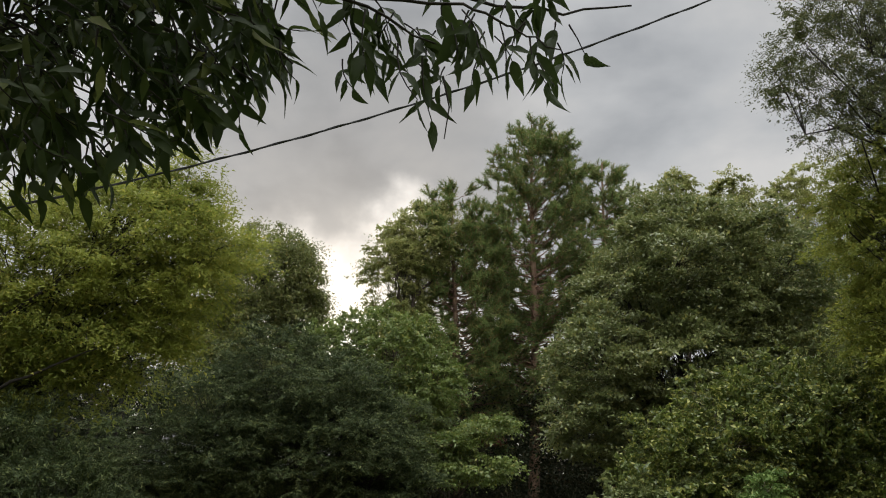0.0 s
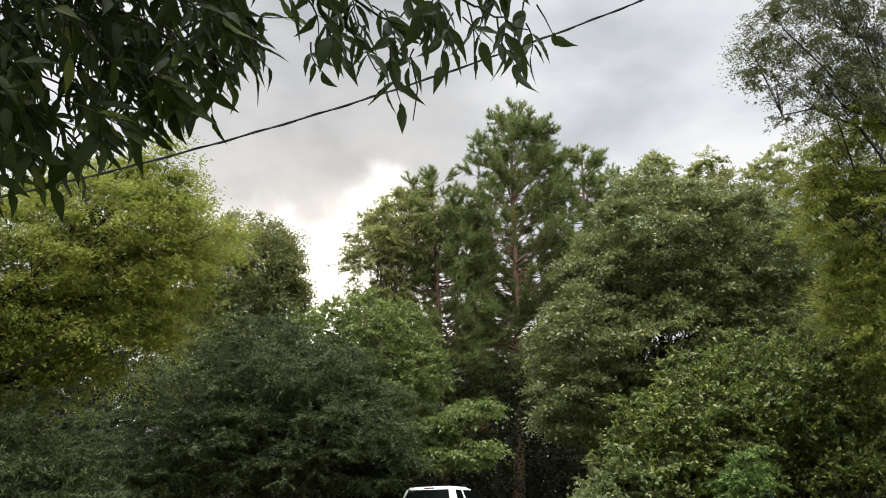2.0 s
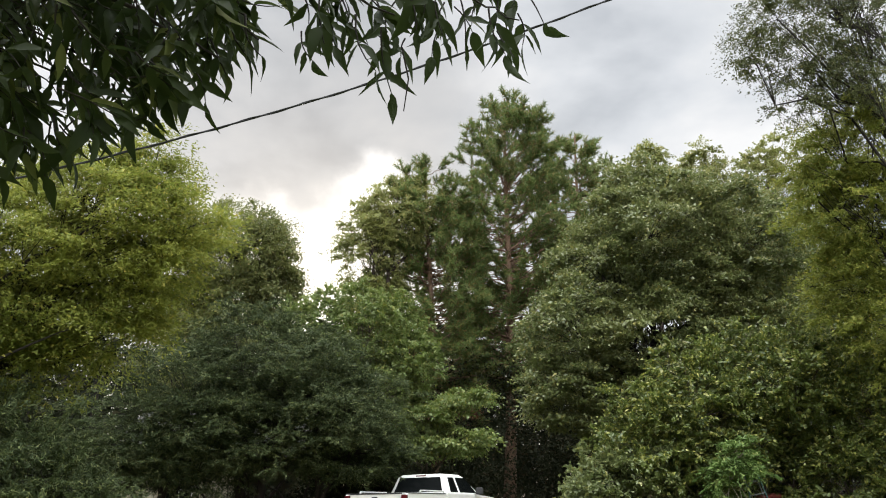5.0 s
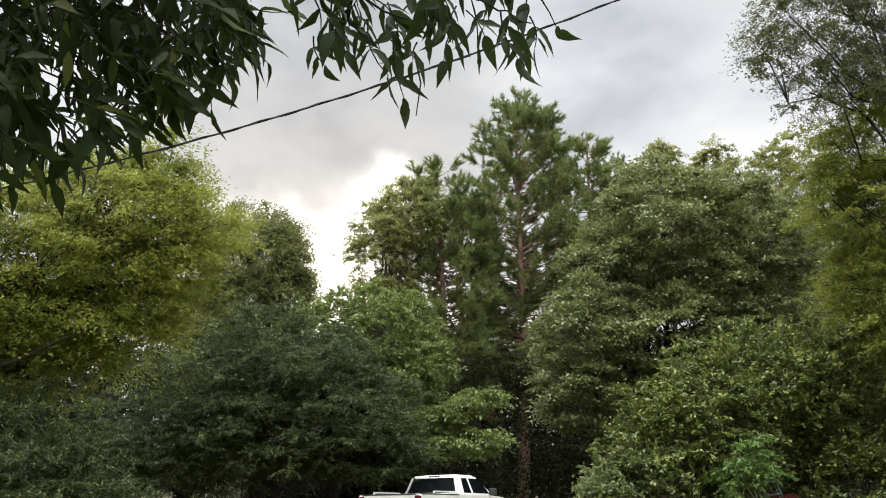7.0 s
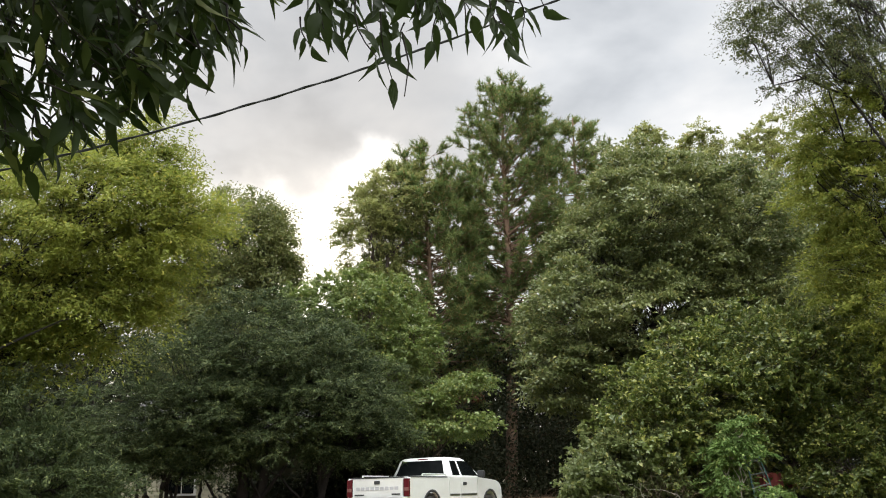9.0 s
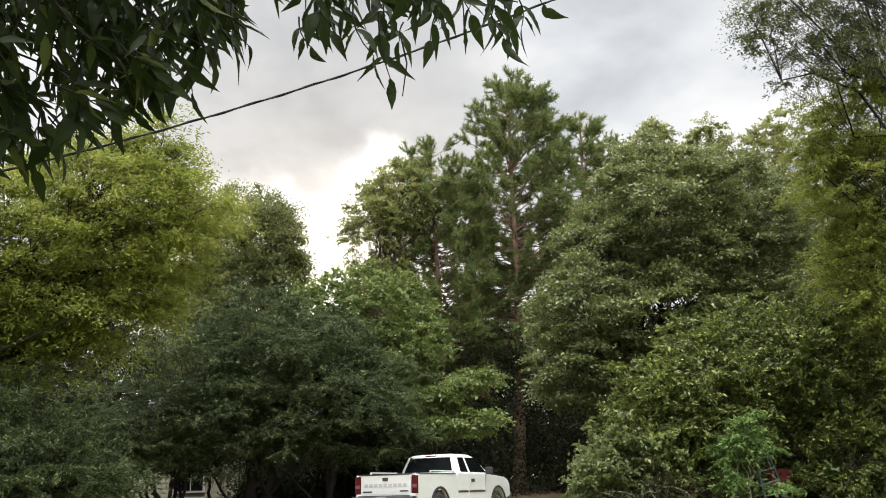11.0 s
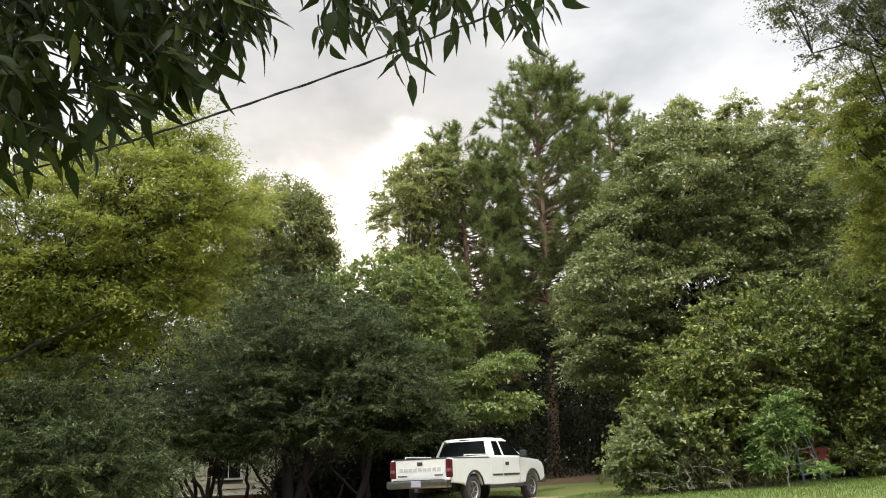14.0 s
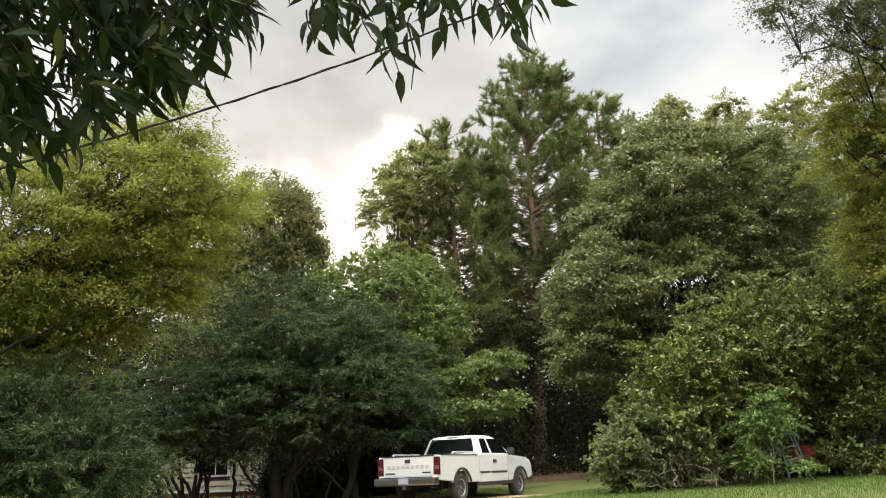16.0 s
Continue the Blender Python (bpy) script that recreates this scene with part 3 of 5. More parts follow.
tree("dogwood_tree", "small green dogwood with layered sprays of leaves", at(0.6, 27.6),
     [(2.0, 27.2, 5.1, 0.9, 0.9, 0.35), (0.6, 27.2, 4.5, 0.9, 0.9, 0.4), (1.6, 27, 3.75, 1.1, 1.0, 0.45), (0.2, 27, 3.6, 0.7, 0.7, 0.4)],
     130, 100, (0.088, 0.055), L_MAP, BARK, 0.06, 0.36, flat=0.25, seed=29)
tree("sweetgum_tree", "big rounded green broad-leaved tree", at(9.5, 31),
     [(9.8, 30.5, 11.9, 2.9, 3.0, 2.9), (7.6, 30.2, 10.2, 1.8, 2.0, 2.2), (6.3, 29.6, 8.0, 1.9, 2.1, 1.9), (5.7, 29.4, 5.8, 1.5, 1.6, 1.6),
      (13.3, 30.8, 11.4, 2.8, 2.8, 2.7), (9.4, 29.8, 7.2, 2.8, 2.4, 2.6), (13.0, 30.2, 7.2, 3.0, 2.4, 2.6), (8.6, 29.8, 4.4, 2.4, 2.0, 1.3), (11.5, 29.4, 9.8, 2.0, 1.2, 1.7), (9.5, 29.0, 6.3, 1.3, 0.8, 1.0)],
     1850, 118, (0.088, 0.066), L_BIG, BARK_DARK, 0.24, 0.4, flat=0.34, droop=0.15, up=0.8, seed=30, fill=0.62, ragged=0.6, fold=0)
for k, (x, y, lb) in enumerate([(12.4, 38.5, [(12.5, 38.5, 18.2, 1.0, 1.3, 1.4), (12.0, 38.5, 15.2, 2.2, 2.0, 2.2)]),
                                (15.4, 39.0, [(15.5, 39, 18.1, 1.1, 1.3, 1.4), (15.0, 39, 15.2, 2.2, 2.0, 2.2)]),
                                (19.6, 38.0, [(19.5, 38, 18.2, 1.7, 1.7, 1.9), (17.8, 38, 17.2, 1.1, 1.3, 1.8), (18.2, 38, 14.4, 2.3, 2.0, 2.8), (20.8, 38, 14, 2.2, 2, 3)])]):
    tree("tall_yellowing_tree", "tall broad-leaved tree with yellowing top", at(x, y), lb, 380, 130, (0.08, 0.06), L_YEL, BARK, 0.2, 0.4, fronds=6, seed=40 + k, group="yellowing trees", fold=0, ragged=0.8)
tree("sweetgum_tree", "green broad-leaved tree closing the yard's corner", at(17.5, 34),
     [(17.0, 33.5, 11.5, 3.0, 2.4, 3.2), (16.2, 33, 7.0, 2.8, 2.2, 2.8), (19.5, 34, 9, 2.6, 2.2, 4.0)], 620, 95, (0.095, 0.07), L_BIG, BARK_DARK, 0.2, 0.45, seed=33, fold=0)
tree("airy_tree", "tall airy tree with thin grey-green leaves", at(17.2, 20.5),
     [(9.75, 20, 13.9, 0.75, 0.9, 0.75), (10.7, 20, 14.9, 1.1, 1.1, 0.9), (11.4, 20, 13.5, 1.1, 1.2, 1.1), (10.9, 20, 12.5, 0.6, 0.8, 0.6), (12.8, 20, 14.8, 1.4, 1.4, 1.6), (12.7, 20, 12.8, 1.2, 1.2, 1.0), (12.0, 20, 16.6, 1.5, 1.4, 1.2)],
     430, 100, (0.056, 0.026), L_SPARSE, BARK_DARK, 0.075, 0.34, seed=50, fill=0.3, twigs=0.5, droop=0.35, radial=1.2, fronds=6, fold=0, tight=0.13)
tree("locust_tree", "slender yellow-green locust at the yard's edge", at(16.6, 21.5),
     [(12.0, 21, 11.3, 0.9, 1.2, 0.9), (12.4, 21.2, 9.6, 1.2, 1.3, 1.3), (11.6, 21.2, 10.4, 0.7, 0.8, 0.5), (13.4, 21.5, 7.0, 1.4, 1.4, 1.8), (13.5, 21, 11.6, 1.3, 1.4, 1.5), (13.8, 21.3, 9.4, 1.4, 1.4, 1.5), (12.3, 21.6, 7.6, 0.9, 1.0, 1.2)],
     440, 170, (0.068, 0.032), L_LEFT, BARK_DARK, 0.07, 0.48, flat=0.25, droop=0.25, up=1.2, radial=1.4, fronds=8, seed=58, fold=0, tight=0.11, layer=0.34,
     limbs=[((14.4, 20.6, 9.0), (12.2, 20.2, 9.6), 0.035, 0.018), ((12.2, 20.2, 9.6), (10.9, 20.2, 10.5), 0.018, 0.006)])
tree("thicket_shrub", "overgrown shrub covered with yellow-green vines", at(8.2, 23.2),
     [(8.2, 23.0, 4.0, 1.9, 1.4, 1.7), (7.0, 22.7, 3.0, 1.5, 1.2, 1.3), (8.0, 22.9, 2.3, 1.2, 0.7, 0.8)], 420, 88, (0.095, 0.055), L_BUSH, BARK, 0.05, 0.36, droop=0.1, fill=0.4, up=0.8, fronds=5, seed=51,
     trunks=[(-0.5, 0), (0, 0.2), (0.5, 0)], category="shrub", group="thicket")
tree("thicket_shrub", "tall overgrown shrub with vines", at(10.8, 23.9),
     [(10.4, 23.8, 5.3, 1.8, 1.4, 1.5), (11.8, 23.8, 5.0, 1.6, 1.4, 1.6), (10.8, 24.4, 3.6, 1.9, 0.9, 1.1), (11.0, 24.9, 2.1, 2.0, 0.7, 1.1)], 450, 88, (0.095, 0.055), L_BUSH, BARK, 0.06, 0.36, droop=0.1, fill=0.4, up=0.8, fronds=5, seed=52,
     trunks=[(-0.4, 0.3), (0.4, 0.3)], category="shrub", group="thicket")
tree("thicket_shrub", "low shrub with pale leaves and bare twigs at the lawn's edge", at(5.8, 22.6),
     [(5.8, 22.5, 2.2, 1.3, 1.1, 0.95), (5.0, 22.4, 1.7, 0.7, 0.8, 0.6), (6.5, 22.6, 2.3, 0.8, 0.8, 0.8)], 220, 74, (0.095, 0.054), L_PALE, BARK, 0.035, 0.3, droop=0.1, fill=0.35, up=0.8, fronds=5, seed=53,
     trunks=[(-0.3, 0), (0.3, 0)], category="shrub", group="thicket")
tree("thicket_shrub", "dense shrub beside the dark gap of the thicket", at(12.4, 22.8),
     [(12.2, 22.8, 2.1, 1.2, 1.0, 1.2), (13.4, 23, 4.4, 1.3, 1.2, 1.6), (11.2, 22.7, 1.55, 0.85, 0.55, 0.55), (13.6, 22.8, 1.9, 1.2, 1, 1.1)], 320, 80, (0.095, 0.055), L_BUSH, BARK, 0.05, 0.34, droop=0.1, fill=0.4, up=0.8, fronds=5, seed=54,
     trunks=[(-0.2, 0), (0.3, 0)], category="shrub", group="thicket")
tree("young_tree", "young tree with fresh bright green leaves by the ladder", at(8.3, 20.95),
     [(8.15, 20.95, 2.45, 0.42, 0.3, 0.36), (7.95, 21.0, 1.9, 0.36, 0.3, 0.34), (8.5, 20.95, 2.95, 0.36, 0.3, 0.2), (8.5, 20.7, 2.5, 0.26, 0.2, 0.22), (8.75, 20.4, 1.45, 0.15, 0.1, 0.12)], 52, 62, (0.1, 0.036), L_BRIGHT, BARK_PALE, 0.018, 0.34, seed=55, fronds=6, droop=0.35, layer=0.3,
     flat=0.35, category="tree")


def make_woods():
    """The dark wood behind everything: trunks and foliage with shade in its colour, too many to count."""
    rng = np.random.default_rng(60)
    wood, pts = [], []
    for k in range(130):
        x, y = rng.uniform(-34, 40), rng.uniform(45, 62)
        h = rng.uniform(7, 12.5)
        z = gz(x, y)
        wood.append((bent(rng, (x, y, z - 0.2), (x + rng.normal() * 0.5, y, z + h), 6, 0.03), 0.14, 0.04))
        for j in range(26):
            d = unit(rng.normal(size=3))
            pts.append((x + d[0] * 2.3, y + d[1] * 1.8, z + h * 0.60 + d[2] * h * 0.42))
    for k in range(1300):
        x, y = rng.uniform(-42, 45), rng.uniform(41.5, 50)
        pts.append((x, y, gz(x, y) + 3.2 * rng.random() ** 1.5))
    for k in range(1100):
        x, y = rng.uniform(-40, 46), rng.uniform(50, 62)
        pts.append((x, y, gz(x, y) + 7.5 * rng.random()))
    root = empty("woods", pose(0, 0, 0), "dark mixed woods behind the yard", "woods", kind="stuff")
    tubes("trunks", wood, BARK_DARK, root, 5)
    pts = np.array(pts)
    per = 22
    n = len(pts) * per
    p = np.repeat(pts, per, 0) + rng.normal(size=(n, 3)) * [0.65, 0.65, 0.45]
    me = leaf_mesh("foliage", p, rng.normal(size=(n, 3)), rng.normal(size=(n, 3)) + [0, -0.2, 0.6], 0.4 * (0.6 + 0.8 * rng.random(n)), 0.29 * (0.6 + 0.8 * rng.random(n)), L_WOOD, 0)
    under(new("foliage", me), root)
    # growth under the pines and beside the house, its shade put into the leaf colour
    low = []
    for k in range(1100):
        x, y = rng.uniform(-1.0, 13), rng.uniform(35, 41)
        low.append((x, y, gz(x, y) + 6.5 * rng.random() ** 1.2))
    for k in range(420):
        x, y = rng.uniform(-3.0, -0.2), rng.uniform(28.5, 31.5)
        low.append((x, y, gz(x, y) + 3.2 * rng.random()))
    for k in range(260):
        x, y = rng.uniform(-6.0, -2.5), rng.uniform(28.2, 30.4)
        low.append((x, y, gz(x, y) + 0.9 * rng.random()))
    for k in range(160):
        x, y = rng.uniform(-12.8, -9.3), rng.uniform(26.5, 29.5)
        low.append((x, y, gz(x, y) + 2.6 * rng.random()))
    low = np.array(low)
    per = 46
    n = len(low) * per
    p = np.repeat(low, per, 0) + rng.normal(size=(n, 3)) * [0.38, 0.38, 0.28]
    p[:, 2] = np.maximum(p[:, 2], 0.8)
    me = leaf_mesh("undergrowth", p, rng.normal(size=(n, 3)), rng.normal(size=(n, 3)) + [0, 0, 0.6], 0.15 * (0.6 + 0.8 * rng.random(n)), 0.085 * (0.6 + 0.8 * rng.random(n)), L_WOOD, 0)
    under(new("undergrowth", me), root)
    # unseen trees added behind and beside the viewer to cut low sky light
    ring = []
    for k in range(1400):
        a = rng.uniform(math.radians(35), math.radians(325))
        r = rng.uniform(24, 34)
        x, y = r * math.sin(a), r * math.cos(a) - 2
        ring.append((x, y, gz(x, y) + 11.5 * rng.random()))
    ring = np.array(ring)
    n = len(ring) * 22
    p = np.repeat(ring, 22, 0) + rng.normal(size=(n, 3)) * [0.9, 0.9, 0.6]
    me = leaf_mesh("unseen_blocking_trees", p, rng.normal(size=(n, 3)), rng.normal(size=(n, 3)) + [0, 0, 0.6], 0.6 * (0.6 + 0.8 * rng.random(n)), 0.45 * (0.6 + 0.8 * rng.random(n)), L_WOOD, 0)
    under(new("unseen_blocking_trees", me), root)


make_woods()


# ------------------------------------------------------------------ solid shapes
def box(bm, size, loc=(0, 0, 0), bevel=0.0, turn=None):
    r = bmesh.ops.create_cube(bm, size=1.0)
    m = Matrix.Translation(loc) @ (turn or Matrix.Identity(4)) @ Matrix.Diagonal((*size, 1))
    bmesh.ops.transform(bm, matrix=m, verts=r["verts"])
    if bevel:
        es = list({e for v in r["verts"] for e in v.link_edges})
        bmesh.ops.bevel(bm, geom=es, offset=bevel, segments=2, affect="EDGES", profile=0.6)
    return bm


def slab(points, y0, y1, bevel=0.0):
    """A plate: an outline in x and z, from y0 to y1."""
    bm = bmesh.new()
    a = [bm.verts.new((x, y0, z)) for x, z in points]
    b = [bm.verts.new((x, y1, z)) for x, z in points]
    fa, fb = bm.faces.new(a), bm.faces.new(b[::-1])
    n = len(points)
    for i in range(n):
        bm.faces.new((a[(i + 1) % n], a[i], b[i], b[(i + 1) % n]))
    bmesh.ops.recalc_face_normals(bm, faces=bm.faces)
    if bevel:
        bmesh.ops.bevel(bm, geom=list({e for f in (fa, fb) for e in f.edges}), offset=bevel, segments=2, affect="EDGES")
    bmesh.ops.triangulate(bm, faces=[f for f in bm.faces if len(f.verts) > 4])
    return bm


def turned(profile, sides=28):
    """A body turned about the y axis: pairs of (radius, y)."""
    bm = bmesh.new()
    rings = []
    for r, y in profile:
        rings.append([bm.verts.new((r * math.cos(a * math.tau / sides), y, r * math.sin(a * math.tau / sides))) for a in range(sides)])
    for p, q in zip(rings, rings[1:]):
        for k in range(sides):
            bm.faces.new((p[k], p[(k + 1) % sides], q[(k + 1) % sides], q[k]))
    for r in (rings[0], rings[-1]):
        if profile[0 if r is rings[0] else -1][0] > 0.001:
            bm.faces.new(r)
    bmesh.ops.recalc_face_normals(bm, faces=bm.faces)
    return bm


WHITE = material("white_car_paint", (0.66, 0.66, 0.635), 0.3, vary=0.35, scale=2.0, other=(0.52, 0.51, 0.47))
BLACK = material("black_plastic", (0.022, 0.022, 0.024), 0.6, vary=0.5, scale=20, other=(0.05, 0.05, 0.05))
RUBBER = material("tyre_rubber", (0.028, 0.027, 0.026), 0.85, vary=0.6, scale=14, other=(0.07, 0.06, 0.05), bump=0.3)
CHROME = material("dull_chrome", (0.22, 0.22, 0.22), 0.28, 1.0, vary=0.5, scale=9, other=(0.35, 0.34, 0.32))
ALLOY = material("alloy", (0.55, 0.55, 0.55), 0.4, 0.9, vary=0.4, scale=12)
RED_LENS = material("red_lens", (0.075, 0.006, 0.009), 0.2)
DARK_GLASS = material("tinted_glass", (0.004, 0.005, 0.005), 0.06, spec=0.06)
GREY = material("grey_lettering", (0.42, 0.42, 0.43), 0.5)
PLATE = material("plate_white", (0.30, 0.33, 0.40), 0.5)


def arch(cx, r, z0, n=10):
    """The edge of a wheel arch from right to left at the sill's height z0."""
    a0 = math.asin((z0 - 0.37) / r)
    return [(cx + r * math.cos(a0 + (math.pi - 2 * a0) * k / n), 0.37 + r * math.sin(a0 + (math.pi - 2 * a0) * k / n)) for k in range(n + 1)]


def make_truck():
    root = empty("pickup_truck", pose(-0.12, 23.62, gz(0.2, 23.6) - 0.02, 0, 0, 59), "white extended-cab pickup truck parked on the earth drive", "pickup truck")
    body = part("body", box(bmesh.new(), (4.9, 1.0, 0.2), (1.75, 0, 0.56), 0.03), BLACK, root, "dark chassis under the body")
    # bed
    for s in (1, -1):
        o, i = 0.975 * s, 0.89 * s
        pts = [(-1.16, 0.60), (-1.16, 1.19), (-1.12, 1.22), (1.0, 1.22), (1.0, 0.50)] + arch(0, 0.47, 0.5) + [(-0.6, 0.55)]
        part("bed_side", slab(pts, o, i, 0.02), WHITE, root)
        part("bed_rail", box(bmesh.new(), (2.05, 0.10, 0.022), (-0.08, 0.93 * s, 1.233), 0.008), BLACK, root)
        r = bmesh.new()
        box(r, (1.35, 0.035, 0.03), (0.2, 0.95 * s, 1.30), 0.012)
        box(r, (0.05, 0.035, 0.06), (-0.46, 0.95 * s, 1.268), 0.01)
        box(r, (0.05, 0.035, 0.06), (0.86, 0.95 * s, 1.268), 0.01)
        part("side_bar", r, WHITE, root, "white tubular bar along the bed")
    part("bed_floor", box(bmesh.new(), (2.15, 1.8, 0.05), (-0.08, 0, 0.78), 0.01), BLACK, root)
    part("bed_front", box(bmesh.new(), (0.06, 1.8, 0.75), (0.96, 0, 0.9), 0.015), WHITE, root)
    gate = part("tailgate", box(bmesh.new(), (0.09, 1.56, 0.51), (-1.16, 0, 0.96), 0.022), WHITE, root)
    part("gate_cap", box(bmesh.new(), (0.11, 1.56, 0.035), (-1.16, 0, 1.222), 0.01), BLACK, gate)
    part("gate_handle", box(bmesh.new(), (0.03, 0.17, 0.09), (-1.21, 0.0, 1.10), 0.012), BLACK, gate)
    # pressed lettering becomes a row of plain bars
    for k in range(9):
        part("letter_bar", box(bmesh.new(), (0.008, 0.115, 0.085), (-1.208, 0.60 - k * 0.15, 0.95), 0.003), GREY, gate)
    part("badge", box(bmesh.new(), (0.01, 0.3, 0.035), (-1.208, 0.56, 0.79), 0.003), BLACK, gate)
    part("badge", box(bmesh.new(), (0.01, 0.26, 0.035), (-1.208, -0.58, 0.80), 0.003), BLACK, gate)
    for s in (1, -1):
        t = bmesh.new()
        box(t, (0.14, 0.17, 0.46), (-1.13, 0.885 * s, 0.96), 0.02)
        lamp = part("tail_light", t, RED_LENS, root, "tall red tail light")
        part("lamp_band", box(bmesh.new(), (0.145, 0.15, 0.09), (-1.135, 0.885 * s, 0.92), 0.01), material("pale_lens", (0.16, 0.07, 0.065), 0.2), lamp)
    bp = part("rear_bumper", box(bmesh.new(), (0.26, 1.90, 0.20), (-1.30, 0, 0.575), 0.045), CHROME, root, "dull chrome step bumper")
    part("step_pad", box(bmesh.new(), (0.2, 1.5, 0.02), (-1.29, 0, 0.682), 0.006), BLACK, bp)
    part("number_plate", box(bmesh.new(), (0.012, 0.31, 0.15), (-1.437, 0, 0.59), 0.004), PLATE, bp)
    part("hitch", box(bmesh.new(), (0.3, 0.12, 0.1), (-1.28, 0, 0.42), 0.02), BLACK, root)
    part("valance", box(bmesh.new(), (0.06, 1.84, 0.09), (-1.17, 0, 0.69), 0.02), WHITE, root)
    # lower cab, doors and front wings
    for s in (1, -1):
        o, i = 0.975 * s, 0.87 * s
        pts = [(1.02, 0.47), (1.02, 1.25), (2.80, 1.23), (2.80, 0.47)]
        part("cab_side", slab(pts, o, i, 0.02), WHITE, root)
        door = part("door", slab([(1.72, 0.52), (1.72, 1.225), (2.74, 1.21), (2.74, 0.52)], 0.975 * s, 0.982 * s, 0.003), WHITE, root)
        part("door_handle", box(bmesh.new(), (0.2, 0.03, 0.09), (1.95, 0.99 * s, 1.05), 0.012), BLACK, door)
        part("side_moulding", box(bmesh.new(), (1.0, 0.02, 0.055), (2.22, 0.988 * s, 0.75), 0.008), CHROME, door)
        part("side_moulding", box(bmesh.new(), (0.6, 0.02, 0.055), (1.35, 0.978 * s, 0.75), 0.008), CHROME, root)
        wing = [(2.81, 0.47), (2.81, 1.22), (3.5, 1.20), (4.15, 1.15), (4.38, 1.08), (4.50, 0.95), (4.54, 0.6)] + [(4.2, 0.5)] + arch(3.64, 0.47, 0.5)
        part("front_wing", slab(wing, o, 0.80 * s, 0.025), WHITE, root)
        part("sill", box(bmesh.new(), (2.3, 0.08, 0.10), (2.05, 0.93 * s, 0.44), 0.02), BLACK, root)
        for cx, n in ((0, "rear"), (3.64, "front")):
            a = arch(cx, 0.47, 0.5, 14)
            b2 = arch(cx, 0.53, 0.5, 14)[::-1]
            part("arch_trim", slab(a + b2, 0.972 * s, 1.0 * s, 0.006), BLACK, root)
            ar = bmesh.new()
            box(ar, (0.98, 0.04, 0.75), (cx, 0.60 * s, 0.72))
            part("wheel_well", ar, BLACK, root)
    part("bonnet", slab([(2.85, 0.9), (2.85, 1.235), (3.5, 1.225), (4.15, 1.17), (4.38, 1.10), (4.5, 0.97), (4.52, 0.6), (3.0, 0.6)], -0.81, 0.81, 0.03), WHITE, root)
    part("front_bumper", box(bmesh.new(), (0.22, 1.94, 0.24), (4.55, 0, 0.58), 0.05), CHROME, root)
    part("cab_back", box(bmesh.new(), (0.08, 1.86, 0.75), (1.06, 0, 0.88), 0.02), WHITE, root)
    # greenhouse: lofted shell with tapered sides
    g = bmesh.new()
    rows = [(1.23, 1.03, 3.17, 0.955), (1.50, 1.125, 2.76, 0.855), (1.72, 1.20, 2.43, 0.775), (1.785, 1.31, 2.28, 0.70), (1.805, 1.5, 2.1, 0.5)]
    rings = []
    for z, xr, xf, hw in rows:
        c = 0.10
        rings.append([g.verts.new(p) for p in ((xr, -hw + c, z), (xr + c * 0.6, -hw, z), (xf - c, -hw, z), (xf, -hw + c, z), (xf, hw - c, z), (xf - c, hw, z), (xr + c * 0.6, hw, z), (xr, hw - c, z))])
    for p, q in zip(rings, rings[1:]):
        for k in range(8):
            g.faces.new((p[k], p[(k + 1) % 8], q[(k + 1) % 8], q[k]))
    g.faces.new(rings[-1])
    bmesh.ops.recalc_face_normals(g, faces=g.faces)
    cab = part("cab_roof", g, WHITE, root, smooth=True)

    def pane(name, quad, thick, mat, parent, label=""):
        bm = bmesh.new()
        q = [Vector(v) for v in quad]
        nrm = (q[1] - q[0]).cross(q[3] - q[0]).normalized() * thick
        a = [bm.verts.new(v - nrm * 0.3) for v in q]
        b = [bm.verts.new(v + nrm) for v in q]
        bm.faces.new(a[::-1])
        bm.faces.new(b)
        for k in range(4):
            bm.faces.new((a[k], a[(k + 1) % 4], b[(k + 1) % 4], b[k]))
        bmesh.ops.recalc_face_normals(bm, faces=bm.faces)
        return part(name, bm, mat, parent, label)

    def side(z):
        zs = [r[0] for r in rows]
        return float(np.interp(z, zs, [r[3] for r in rows])), float(np.interp(z, zs, [r[1] for r in rows])), float(np.interp(z, zs, [r[2] for r in rows]))
    (w0, r0, f0), (w1, r1, f1) = side(1.30), side(1.70)
    pane("rear_window", [(r0 - 0.004, 0.79, 1.30), (r0 - 0.004, -0.79, 1.30), (r1 - 0.004, -0.66, 1.70), (r1 - 0.004, 0.66, 1.70)], 0.012, DARK_GLASS, cab, "wide tinted rear window")
    pane("windscreen", [(f0 + 0.004, -0.8, 1.30), (f0 + 0.004, 0.8, 1.30), (f1 + 0.004, 0.64, 1.70), (f1 + 0.004, -0.64, 1.70)], 0.012, DARK_GLASS, cab)
    for s in (1, -1):
        a = [(1.29, s * (w0 + 0.004), 1.28), (1.74, s * (w0 + 0.004), 1.28), (1.70, s * (w1 + 0.004), 1.69), (1.37, s * (w1 + 0.004), 1.69)]
        b = [(1.87, s * (w0 + 0.004), 1.28), (2.92, s * (w0 + 0.004), 1.27), (2.40, s * (w1 + 0.004), 1.69), (1.82, s * (w1 + 0.004), 1.69)]
        for nm, qd in (("quarter_window", a), ("door_window", b)):
            pane(nm, qd if s < 0 else qd[::-1], 0.012, DARK_GLASS, cab)
        mir = part("mirror", box(bmesh.new(), (0.12, 0.22, 0.20), (2.86, 1.08 * s, 1.33), 0.04), BLACK, root)
